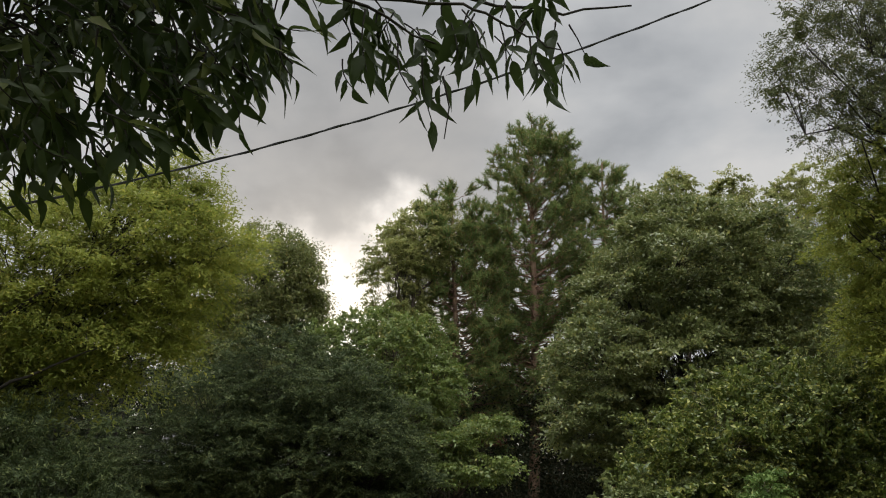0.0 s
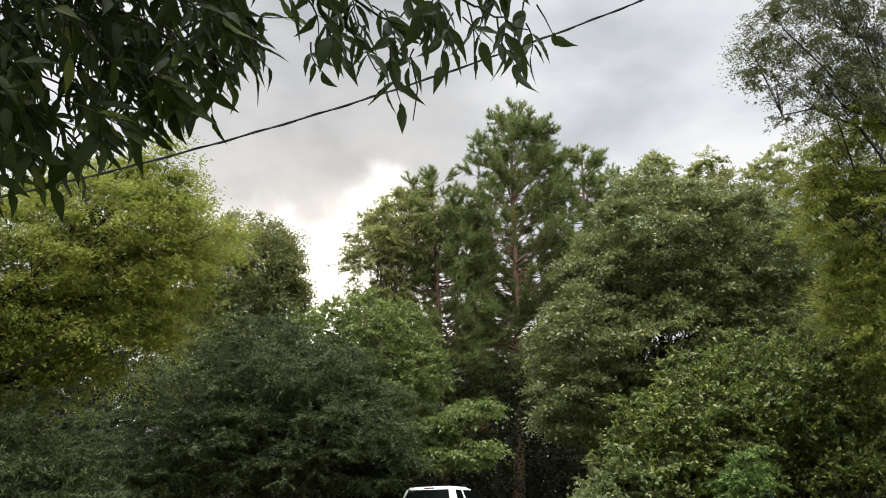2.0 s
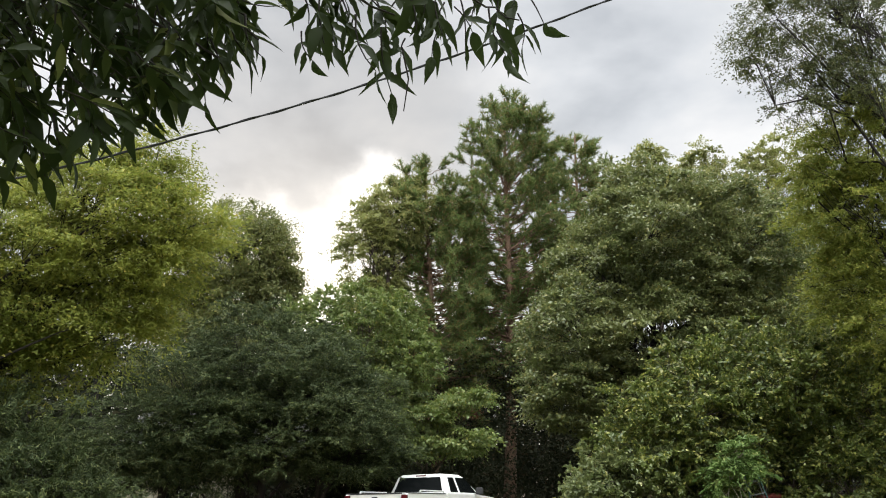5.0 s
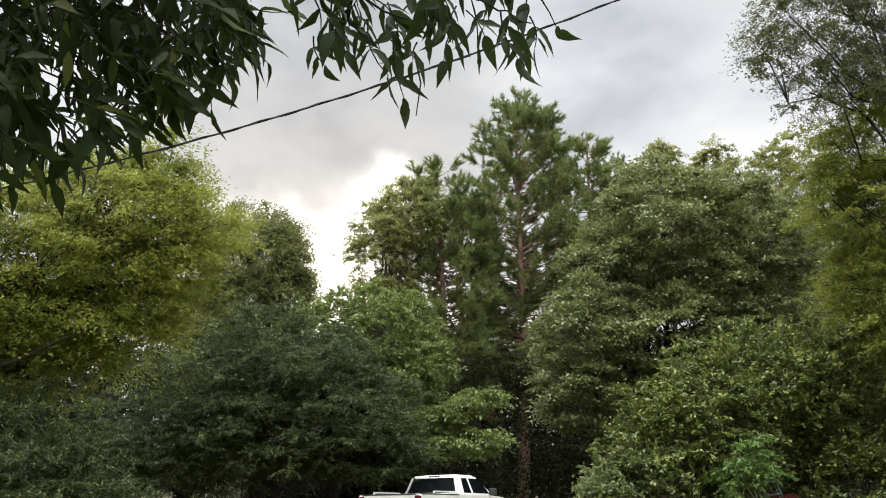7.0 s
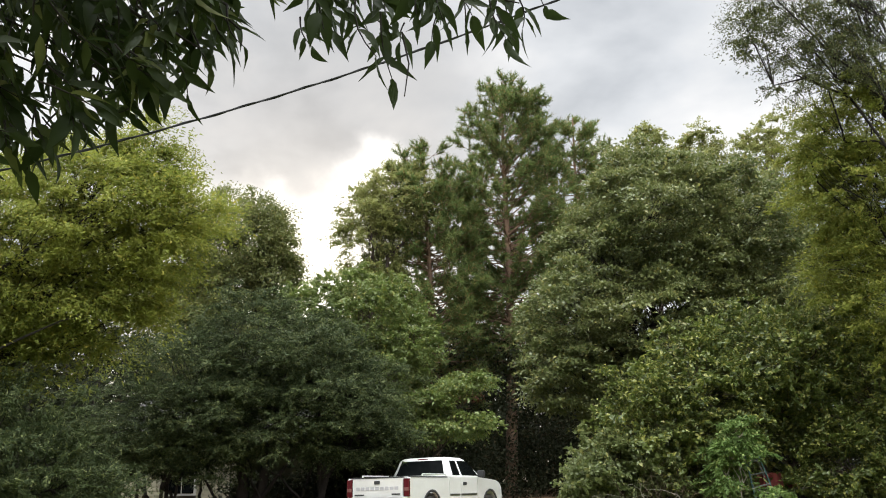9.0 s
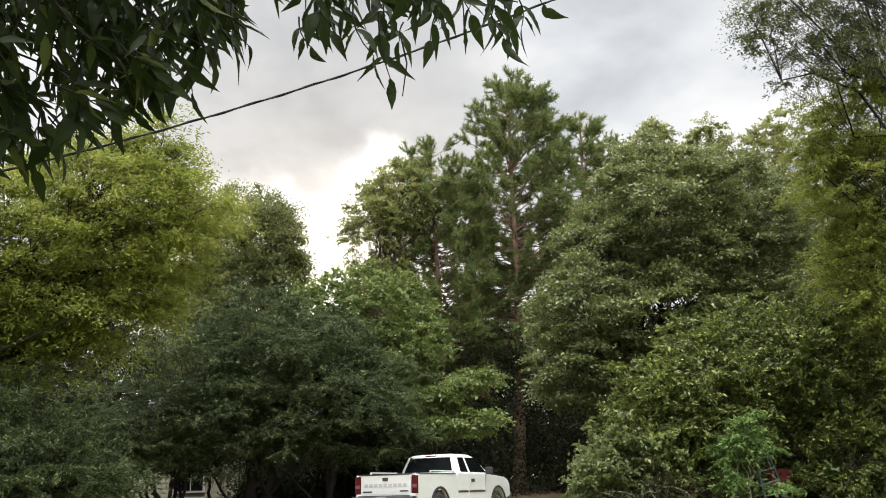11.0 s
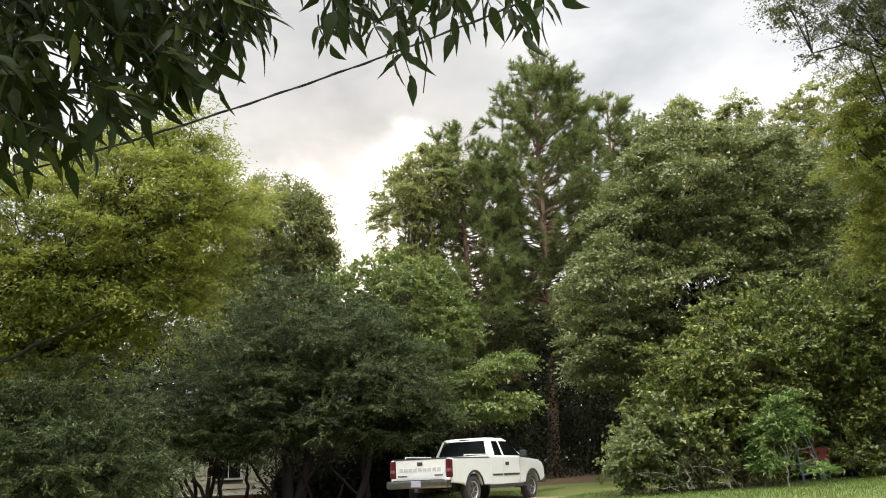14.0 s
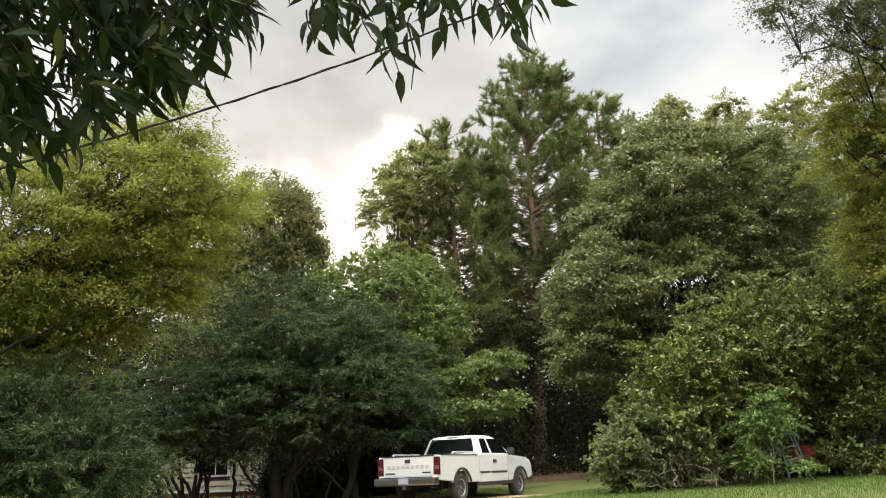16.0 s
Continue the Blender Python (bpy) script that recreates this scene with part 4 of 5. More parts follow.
    part("decal", box(bmesh.new(), (0.006, 0.10, 0.075), (1.185, -0.12, 1.655), 0.002, Matrix.Rotation(0.32, 4, "Y")), material("teal_sticker", (0.05, 0.22, 0.2), 0.5), cab, "small teal sticker")
    part("brake_light", box(bmesh.new(), (0.05, 0.34, 0.04), (1.24, 0, 1.745), 0.01), RED_LENS, cab)
    # wheels
    for x in (0, 3.64):
        for s in (1, -1):
            w = part("wheel", turned([(0.19, -0.02 * s), (0.205, 0.09 * s), (0.235, 0.115 * s), (0.24, 0.10 * s), (0.21, -0.03 * s)], 24), ALLOY, root, "alloy wheel", True)
            # brake disc coloured black to put shade into the gaps between spokes
            part("shade_black_disc", turned([(0.02, 0.0), (0.195, 0.0), (0.195, -0.02 * s), (0.02, -0.02 * s)], 20), BLACK, w)
            part("hub_cap", turned([(0.001, 0.095 * s), (0.04, 0.09 * s), (0.055, 0.06 * s), (0.055, 0.01 * s)], 16), ALLOY, w)
            w.location = (x, 0.83 * s, 0.37)
            part("tyre", turned([(0.225, 0.09 * s), (0.25, 0.125 * s), (0.33, 0.13 * s), (0.368, 0.10 * s), (0.372, 0.0), (0.368, -0.10 * s), (0.33, -0.13 * s), (0.2, -0.11 * s)], 32), RUBBER, w, "", True)
            for k in range(6):
                sp = box(bmesh.new(), (0.17, 0.03, 0.055), (0.125, 0.075 * s, 0), 0.01)
                bmesh.ops.transform(sp, matrix=Matrix.Rotation(k * math.tau / 6 + 0.3, 4, "Y"), verts=sp.verts)
                part("spoke", sp, ALLOY, w)


make_truck()


# ------------------------------------------------------------------ house
def make_house():
    x0, x1, y0, y1 = -10.25, -6.2, 31.0, 38.0
    z0 = gz(-6, 31) - 0.05
    zs, zt = z0 + 0.28, z0 + 2.75
    siding = material("cream_siding", (0.30, 0.275, 0.185), 0.6, vary=0.6, scale=1.5, other=(0.22, 0.2, 0.14))
    trim = material("weathered_white_trim", (0.42, 0.41, 0.36), 0.7, vary=0.6, scale=4, other=(0.45, 0.43, 0.38))
    brick = material("red_brick", (0.30, 0.13, 0.08), 0.9, vary=0.8, scale=6, bump=0.5, other=(0.18, 0.09, 0.06))
    shingle = material("grey_shingles", (0.13, 0.125, 0.12), 0.95, vary=0.8, scale=5, bump=0.6)
    # dim indoor light is put into this dark colour, on the porch too
    room = material("painted_dimness", (0.10, 0.09, 0.08), 0.9, vary=0.4, scale=3)
    root = empty("house", pose(0, 0, 0), "small house with cream lap siding behind the shade trees", "house")
    wx0, wx1, wz0, wz1 = -8.45, -7.55, zs + 0.55, zs + 1.75
    bm = bmesh.new()
    for a, b, c, d in ((x0, wx0, zs, zt), (wx1, x1, zs, zt), (wx0, wx1, zs, wz0), (wx0, wx1, wz1, zt)):
        box(bm, (b - a, 0.14, d - c), ((a + b) / 2, y0 + 0.09, (c + d) / 2))
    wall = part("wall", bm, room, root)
    for size, loc in (((0.14, y1 - y0 - 0.16, zt - zs), (x0 + 0.07, (y0 + y1) / 2 + 0.08, (zs + zt) / 2)),
                      ((0.14, y1 - y0 - 0.16, zt - zs), (x1 - 0.07, (y0 + y1) / 2 + 0.08, (zs + zt) / 2)),
                      ((x1 - x0 - 0.3, 0.14, zt - zs), ((x0 + x1) / 2, y1 - 0.07, (zs + zt) / 2))):
        part("wall", box(bmesh.new(), size, loc), siding, root)
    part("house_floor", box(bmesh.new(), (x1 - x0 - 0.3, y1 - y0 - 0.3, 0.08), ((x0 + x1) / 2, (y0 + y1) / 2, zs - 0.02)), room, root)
    # porch added beside the room, its wall set back under a roof to darken
    px, py = -3.3, y0 + 3.0
    added_porch = part("added_porch_wall", box(bmesh.new(), (px - x1 - 0.02, 0.14, zt - zs), ((x1 + px) / 2 + 0.01, py + 0.09, (zs + zt) / 2)), room, root)
    part("added_porch_floor", box(bmesh.new(), (px - x1 - 0.02, py - y0, 0.1), ((x1 + px) / 2 + 0.01, (y0 + py) / 2, zs - 0.06), 0.01), room, root)
    part("added_porch_side", box(bmesh.new(), (0.14, y1 - py, zt - zs), (px - 0.07, (py + y1) / 2 + 0.2, (zs + zt) / 2)), siding, root)
    part("foundation", box(bmesh.new(), (x1 - x0 - 0.1, y1 - y0 - 0.1, 0.5), ((x0 + x1) / 2, (y0 + y1) / 2, zs - 0.255), 0.01), brick, root, "low red brick foundation")
    part("skirt_board", box(bmesh.new(), (x1 - x0 - 0.25, 0.03, 0.07), ((x0 + x1) / 2, y0 - 0.035, zs - 0.02), 0.006), trim, root, "pale weathered board under the siding")
    # each lapped board
    h = 0.172

    def board(a, b, z, yb=y0 + 0.016, on=None):
        bm = bmesh.new()
        p = [(a, yb, z), (b, yb, z), (b, yb - 0.010, z + h), (a, yb - 0.010, z + h)]
        f = [(x, y - (0.045 if k < 2 else 0.006), zz) for k, (x, y, zz) in enumerate(p)]
        va, vb = [bm.verts.new(q) for q in p], [bm.verts.new(q) for q in f]
        bm.faces.new(vb)
        bm.faces.new(va[::-1])
        for k in range(4):
            bm.faces.new((va[k], va[(k + 1) % 4], vb[(k + 1) % 4], vb[k]))
        bmesh.ops.recalc_face_normals(bm, faces=bm.faces)
        part("siding_board", bm, siding, on or wall)
    k = 0
    while zs + k * h < zt - 0.05:
        z = zs + k * h
        if z + h > wz0 - 0.05 and z < wz1 + 0.05:
            board(x0 + 0.1, wx0 - 0.09, z)
            board(wx1 + 0.09, x1 - 0.1, z)
        else:
            mid = x0 + 2.5 + (k % 3) * 1.7
            board(x0 + 0.1, mid, z)
            board(mid + 0.004, x1 - 0.1, z)
        board(x1 + 0.04, px - 0.02, z, py + 0.016, added_porch)
        k += 1
    for x in (x0, x1):
        part("corner_board", box(bmesh.new(), (0.12, 0.10, zt - zs), (x + (0.04 if x < -5 else -0.04), y0 - 0.01, (zs + zt) / 2), 0.008), siding, root)
    win = part("window", box(bmesh.new(), (wx1 - wx0 + 0.2, 0.06, 0.05), ((wx0 + wx1) / 2, y0 - 0.02, wz0 - 0.04), 0.01), trim, root, "white sash window")
    for cx in (wx0 - 0.04, wx1 + 0.04):
        part("frame", box(bmesh.new(), (0.08, 0.07, wz1 - wz0 + 0.06), (cx, y0 - 0.005, (wz0 + wz1) / 2), 0.008), trim, win)
    part("frame", box(bmesh.new(), (wx1 - wx0 + 0.16, 0.07, 0.08), ((wx0 + wx1) / 2, y0 - 0.005, wz1 + 0.04), 0.008), trim, win)
    part("sash", box(bmesh.new(), (wx1 - wx0, 0.04, 0.045), ((wx0 + wx1) / 2, y0 + 0.03, (wz0 + wz1) / 2), 0.006), trim, win)
    part("sash", box(bmesh.new(), (0.03, 0.03, wz1 - wz0), ((wx0 + wx1) / 2, y0 + 0.032, (wz0 + wz1) / 2), 0.006), trim, win)
    for z in (0.25, 0.75):
        part("pane", box(bmesh.new(), (wx1 - wx0, 0.008, (wz1 - wz0) / 2 - 0.03), ((wx0 + wx1) / 2, y0 + 0.055, wz0 + (wz1 - wz0) * z)), DARK_GLASS, win)
    # roof with overhanging eaves
    xr0, xr1, yo = x0 - 0.35, px + 0.35, 0.45
    ridge, ym = zt + 1.7, (y0 + y1) / 2
    bm = bmesh.new()
    sl = 1.7 / (ym - y0)
    for s in (-1, 1):
        ye = (y0 - yo) if s < 0 else (y1 + yo)
        ze = zt - yo * sl
        a = [(xr0, ye, ze), (xr1, ye, ze), (xr1, ym, ridge), (xr0, ym, ridge)]
        lo = [bm.verts.new(p) for p in a]
        hi = [bm.verts.new((x, y, z + 0.12)) for x, y, z in a]
        bm.faces.new(lo)
        bm.faces.new(hi[::-1])
        for k in range(4):
            bm.faces.new((lo[k], lo[(k + 1) % 4], hi[(k + 1) % 4], hi[k]))
    bmesh.ops.recalc_face_normals(bm, faces=bm.faces)
    part("roof", bm, shingle, root, "low grey shingle roof")
    part("fascia", box(bmesh.new(), (xr1 - xr0, 0.03, 0.16), ((xr0 + xr1) / 2, y0 - yo - 0.016, zt - yo * sl + 0.03), 0.005), shingle, root)
    for x in (x0 + 0.07, px - 0.07):
        bm = bmesh.new()
        v = [bm.verts.new((x + d, y, z)) for d in (-0.05, 0.05) for y, z in ((y0 + 0.1, zt), (y1 - 0.1, zt), (ym, ridge - 0.05))]
        for f in ((0, 1, 2), (5, 4, 3), (0, 3, 4, 1), (1, 4, 5, 2), (2, 5, 3, 0)):
            bm.faces.new([v[i] for i in f])
        bmesh.ops.recalc_face_normals(bm, faces=bm.faces)
        part("gable", bm, siding, root)


make_house()


# ------------------------------------------------------------------ ladder, can, brush, wire
def make_ladder():
    teal = material("teal_fibreglass", (0.045, 0.11, 0.105), 0.6, vary=0.6, scale=8, other=(0.035, 0.075, 0.08))
    alu = material("worn_aluminium", (0.17, 0.175, 0.17), 0.6, 0.5, vary=0.5, scale=10)
    x, y = 8.96, 20.9
    root = empty("step_ladder", pose(x, y, gz(x, y) + 0.02, 0, -11, -8), "teal fibreglass stepladder leaning in the thicket", "ladder")
    H = 1.4
    for s in (-1, 1):
        part("rail", slab([(s * 0.27 - 0.013, 0), (s * 0.27 + 0.013, 0), (s * 0.15 + 0.013, H), (s * 0.15 - 0.013, H)], 0.0, 0.055, 0.004), teal, root)
        part("foot", box(bmesh.new(), (0.06, 0.08, 0.05), (s * 0.27, 0.027, 0.02), 0.01), BLACK, root)
        back = part("rear_rail", slab([(s * 0.20 - 0.013, 0.05), (s * 0.20 + 0.013, 0.05), (s * 0.13 + 0.013, H - 0.06), (s * 0.13 - 0.013, H - 0.06)], 0.12, 0.15, 0.003), alu, root, "pale aluminium rear rail")
    for k in range(5):
        z = 0.27 + k * 0.3
        w = 2 * (0.27 - 0.12 * z / H) - 0.03
        part("step", box(bmesh.new(), (w, 0.085, 0.03), (0, 0.02, z), 0.008), alu, root, "flat aluminium step")
    part("top_cap", box(bmesh.new(), (0.36, 0.18, 0.05), (0, 0.06, H + 0.02), 0.012), teal, root)
    for z in (0.5, 1.2):
        part("brace", box(bmesh.new(), (0.34 - 0.05 * z, 0.015, 0.025), (0, 0.135, z), 0.003), alu, root)


def make_mower():
    red = material("faded_red_paint", (0.22, 0.035, 0.03), 0.5, vary=0.6, scale=7, other=(0.3, 0.1, 0.08))
    x, y = 11.0, 24.5
    root = empty("garden_tractor", pose(x, y, gz(x, y), 0, 0, 200), "old red garden tractor half hidden in the thicket", "tractor")
    part("hood", slab([(0.15, 0.42), (0.15, 0.86), (0.5, 0.88), (0.85, 0.80), (0.90, 0.45)], -0.22, 0.22, 0.04), red, root, "faded red hood")
    part("frame", box(bmesh.new(), (1.3, 0.36, 0.12), (0.2, 0, 0.36), 0.03), BLACK, root)
    part("fender", slab([(-0.75, 0.45), (-0.7, 0.62), (-0.35, 0.68), (-0.05, 0.6), (-0.02, 0.45)], -0.42, 0.42, 0.03), red, root)
    part("seat", slab([(-0.6, 0.69), (-0.62, 1.02), (-0.52, 1.02), (-0.46, 0.78), (-0.2, 0.76), (-0.2, 0.69)], -0.2, 0.2, 0.03), BLACK, root)
    part("steering_column", box(bmesh.new(), (0.05, 0.05, 0.4), (0.05, 0, 0.92), 0.01, Matrix.Rotation(-0.4, 4, "Y")), BLACK, root)
    st = part("steering_wheel", turned([(0.15, -0.012), (0.18, -0.012), (0.18, 0.012), (0.15, 0.012), (0.15, -0.012)], 20), BLACK, root)
    st.matrix_local = pose(-0.04, 0, 1.12, 90, -23, 0)
    for xx, r, wd in ((-0.38, 0.26, 0.12), (0.72, 0.18, 0.08)):
        for sd in (-1, 1):
            w = part("wheel", turned([(0.02, -wd), (r * 0.6, -wd), (r, -wd * 0.7), (r, wd * 0.7), (r * 0.6, wd), (0.02, wd)], 20), RUBBER, root, "", True)
            w.location = (xx, sd * 0.36, r)


def make_brush():
    """Bare stems and fallen branches at the foot of the thicket, some pale, most brown."""
    rng = np.random.default_rng(71)
    brown = bark_material("brown_twigs", (0.10, 0.07, 0.045), (0.045, 0.032, 0.022))
    x, y = 6.9, 21.75
    root = empty("dead_brush", pose(x, y, gz(x, y)), "bare pale and brown dead branches tangled at the thicket's foot", "branches")
    twigs = {True: [], False: []}
    for k in range(30):
        pale = k % 4 == 0
        a = np.array([rng.uniform(-1.5, 1.7), rng.normal() * 0.2 - 0.15, rng.uniform(-0.06, 0.1)])
        d = np.array([rng.normal() * (0.8 if pale else 0.4), rng.normal() * 0.2, (0.2 + 0.5 * rng.random()) if pale else 0.5 + 1.0 * rng.random()])
        main = bent(rng, a, a + d, 7, 0.22)
        lines = [(main, 0.012 if pale else 0.009, 0.004)]
        for j in range(3):
            s = main[rng.integers(1, 6)]
            twigs[pale].append((bent(rng, s, s + np.array([rng.normal() * 0.4, rng.normal() * 0.2, rng.normal() * 0.3]), 5, 0.2), 0.006, 0.0025))
        tubes("branch", lines, BARK_PALE if pale else brown, root, 5)
    for pale in (True, False):
        tagged(tubes("branchwork", twigs[pale], BARK_PALE if pale else brown, root, 4), kind="stuff")


def make_wire():
    n = 60
    xs = np.linspace(-16, 15, n)
    pts = np.stack([xs, np.full(n, 9.0), 6.75 + 0.38 * xs + 0.013 * xs ** 2], 1)
    cable = material("cable_black", (0.014, 0.014, 0.015), 0.95, vary=0.4, scale=30)
    ob = tubes("overhead_cable", [(pts, 0.012, 0.012)], cable, None, 8)
    # a second strand twisted round the first
    f = np.linspace(0, 1, 900)
    px = -16 + 31 * f
    ph = px * 9.0
    tw = np.stack([px, 9.0 + 0.012 * np.cos(ph), 6.75 + 0.38 * px + 0.013 * px ** 2 + 0.012 * np.sin(ph)], 1)
    tubes("strand", [(tw, 0.009, 0.009)], cable, ob, 5)
    tagged(ob, "black twisted overhead service cable", "cable")


make_ladder()
make_mower()
make_brush()
make_wire()


# ------------------------------------------------------------------ the tree over the camera
def leaflet(name, length, width, bend, seed, mat):
    """One long pointed leaflet from the origin along x, bowed like a sickle, folded along the midrib, its edge nibbled."""
    rnd = random.Random(seed)
    bm = bmesh.new()
    st = ((0.0, 0.0), (0.06, 0.4), (0.16, 0.78), (0.28, 0.98), (0.4, 1.0), (0.52, 0.92), (0.64, 0.74), (0.76, 0.5), (0.88, 0.24), (1.0, 0.0))
    rows = []
    for s, w in st:
        c = Vector((length * s, bend * length * s * s, -0.22 * length * s * s))
        hw = width * 0.5 * w
        if w == 0:
            rows.append([bm.verts.new(c)])
        else:
            bite = [(0.45 + 0.3 * rnd.random()) if rnd.random() < 0.12 else 0.9 + 0.2 * rnd.random() for k in range(2)]
            wave = 0.12 * hw * rnd.uniform(-1, 1)
            rows.append([bm.verts.new(c + Vector((0, hw * bite[0], 0.4 * hw + wave))), bm.verts.new(c), bm.verts.new(c + Vector((0, -hw * bite[1], 0.4 * hw - wave)))])
    for a, b in zip(rows, rows[1:]):
        if len(a) == 1:
            bm.faces.new((a[0], b[1], b[0])), bm.faces.new((a[0], b[2], b[1]))
        elif len(b) == 1:
            bm.faces.new((a[0], a[1], b[0])), bm.faces.new((a[1], a[2], b[0]))
        else:
            bm.faces.new((a[0], a[1], b[1], b[0])), bm.faces.new((a[1], a[2], b[2], b[1]))
    me = bpy.data.meshes.new(name)
    bm.to_mesh(me)
    bm.free()
    for p in me.polygons:
        p.use_smooth = True
    me.materials.append(mat)
    return me


def frame_of(p, d, up):
    d = d.normalized()
    y = up.cross(d)
    if y.length < 1e-3:
        y = Vector((1, 0, 0)).cross(d)
    y.normalize()
    z = d.cross(y)
    return Matrix(((d.x, y.x, z.x, p.x), (d.y, y.y, z.y, p.y), (d.z, y.z, z.z, p.z), (0, 0, 0, 1)))


def compound(rnd, p, tip, pairs, hang):
    """A feather-like leaf from p to its tip: the arched stalk and the poses of its paired leaflets."""
    stalk, poses = [], []
    n = 2 * pairs
    span = tip - p
    side0 = span.cross(Vector((0, 1, 0)))
    side0 = side0.normalized() if side0.length > 1e-3 else Vector((1, 0, 0))
    bow = side0 * rnd.uniform(-0.12, 0.12) * span.length
    for k in range(n + 1):
        f = k / n
        q = p + span * f + bow * math.sin(math.pi * f)
        stalk.append(tuple(q))
        if f < 0.2 or (k % 2 and k < n):
            continue
        v = span.normalized()
        for s in ((-1, 1) if k < n else (0,)):
            if rnd.random() < 0.1:
                continue
            dd = v * (0.8 if s else 1.2) + side0 * s * rnd.uniform(0.45, 0.95) + Vector((rnd.gauss(0, 0.14), rnd.gauss(0, 0.35), rnd.gauss(0, 0.14) - hang * (0.35 + 0.5 * rnd.random())))
            up = Vector((rnd.gauss(0, 0.8), -0.6 + rnd.gauss(0, 0.8), 0.9))
            poses.append((frame_of(q, dd, up), rnd.uniform(0.72, 1.15)))
    return stalk, poses


def make_overhang():
    rnd = random.Random(91)
    rng = np.random.default_rng(91)
    base = Vector((-3.4, -1.6, gz(-3.4, -1.6)))
    eye = Vector(EYE)
    root = empty("overhanging_tree", pose(*base), "broad tree whose leafy boughs hang over the viewpoint", "tree")
    shapes = [leaflet("leaf", 0.096 + 0.008 * (k % 3), 0.025 + 0.0024 * k, (-0.4, -0.22, 0.05, 0.24, 0.42, -0.1)[k], 300 + k, L_NEAR) for k in range(6)]
    tubes("trunk", [(bent(rng, (0, 0, -0.1), (0.3, 0.3, 2.6), 8, 0.04), 0.24, 0.17), (bent(rng, (0.3, 0.3, 2.5), (1.2, 2.6, 4.4), 8, 0.06), 0.14, 0.07),
                    (bent(rng, (0.3, 0.3, 2.5), (-0.8, -1.5, 5.0), 8, 0.06), 0.14, 0.05), (bent(rng, (0.3, 0.3, 2.5), (3.5, 0.2, 4.8), 8, 0.06), 0.13, 0.05)], BARK_DARK, root, 10)

    def bough(name, limbs, leaves, single, label, size=1.0):
        """limbs: corner points in the world with two radii; leaves: stalk start, stalk tip, pairs, hang."""
        wood, stalks, poses = [], [], []
        for pts, r0, r1 in limbs:
            pts = [Vector(p) - base for p in pts]
            fine = []
            for a, b in zip(pts, pts[1:]):
                fine += [a.lerp(b, k / 4) + Vector((rnd.gauss(0, 0.008), rnd.gauss(0, 0.008), rnd.gauss(0, 0.008))) for k in range(4)]
            fine.append(pts[-1])
            wood.append(([tuple(p) for p in fine], r0, r1))
        for a, b, pairs, hang in leaves:
            st, ps = compound(rnd, Vector(a) - base, Vector(b) - base, pairs, hang)
            stalks.append((st, 0.003, 0.0014))
            poses += [(mm, ss * size) for mm, ss in ps]
        ob = tubes(name, wood[:1], BARK_DARK, root, 5, label)
        for w in wood[1:]:
            tubes("branch", [w], BARK_DARK, ob, 5)
        tagged(tubes("branchwork", stalks, BARK_DARK, ob, 4), kind="stuff")
        if single:
            for m, s in poses:
                lf = new("leaf", rnd.choice(shapes))
                lf.parent = ob
                lf.matrix_local = m @ Matrix.Scale(s, 4)
        else:
            co, tri, at0 = [], [], 0
            flat = []
            for me in shapes:
                f = []
                for p in me.polygons:
                    v = list(p.vertices)
                    f.append(v[:3])
                    if len(v) == 4:
                        f.append([v[0], v[2], v[3]])
                flat.append((np.array([tuple(v.co) for v in me.vertices]), np.array(f)))
            for m, s in poses:
                v, f = rnd.choice(flat)
                mm = np.array(m)
                co.append(v * s @ mm[:3, :3].T + mm[:3, 3])
                tri.append(f + at0)
                at0 += len(v)
            me = mesh_from("foliage", np.concatenate(co), tris=np.concatenate(tri), mats=[L_NEAR])
            me.polygons.foreach_set("use_smooth", np.ones(len(me.polygons), bool))
            tagged(under(new("foliage", me), ob), kind="stuff")
        return ob

    # the thin bough across the sky: each hanging leaf by its stalk's start and tip, two metres off
    hung = [(-0.26, 3.06, -0.245, 2.84, 4), (-0.17, 3.0, -0.11, 2.80, 2), (-0.10, 2.98, -0.07, 2.79, 3), (-0.04, 2.90, -0.035, 2.70, 1), (-0.34, 3.1, -0.30, 2.96, 2),
            (0.05, 3.04, 0.075, 2.92, 2), (0.12, 3.06, 0.14, 2.93, 2), (0.20, 2.99, 0.245, 2.86, 3), (0.23, 2.96, 0.27, 2.85, 1), (0.33, 3.10, 0.37, 3.0, 1), (-0.02, 3.06, 0.0, 2.93, 3)]
    leaves = []
    drop, along = 0.075, 0.04
    for x0, z0, x1, z1, pairs in hung:
        y = 2.0 + rnd.uniform(-0.06, 0.06)
        leaves.append(((x0 + along, y, z0 - drop), (x1 + along, y + rnd.uniform(-0.05, 0.05), z1 - drop), pairs, 0.7))
    # the fuller leaves along its upper edge
    for k in range(34):
        x = -0.33 + 0.70 * (k + rnd.random()) / 34
        y = 2.05 + rnd.uniform(-0.08, 0.25)
        z = 3.0 + rnd.uniform(-0.02, 0.14) + (0.04 if x > 0.15 else 0)
        leaves.append(((x, y, z), (x + rnd.uniform(-0.05, 0.07), y, z - rnd.uniform(0.05, 0.12)), rnd.choice((2, 3)), 0.6))
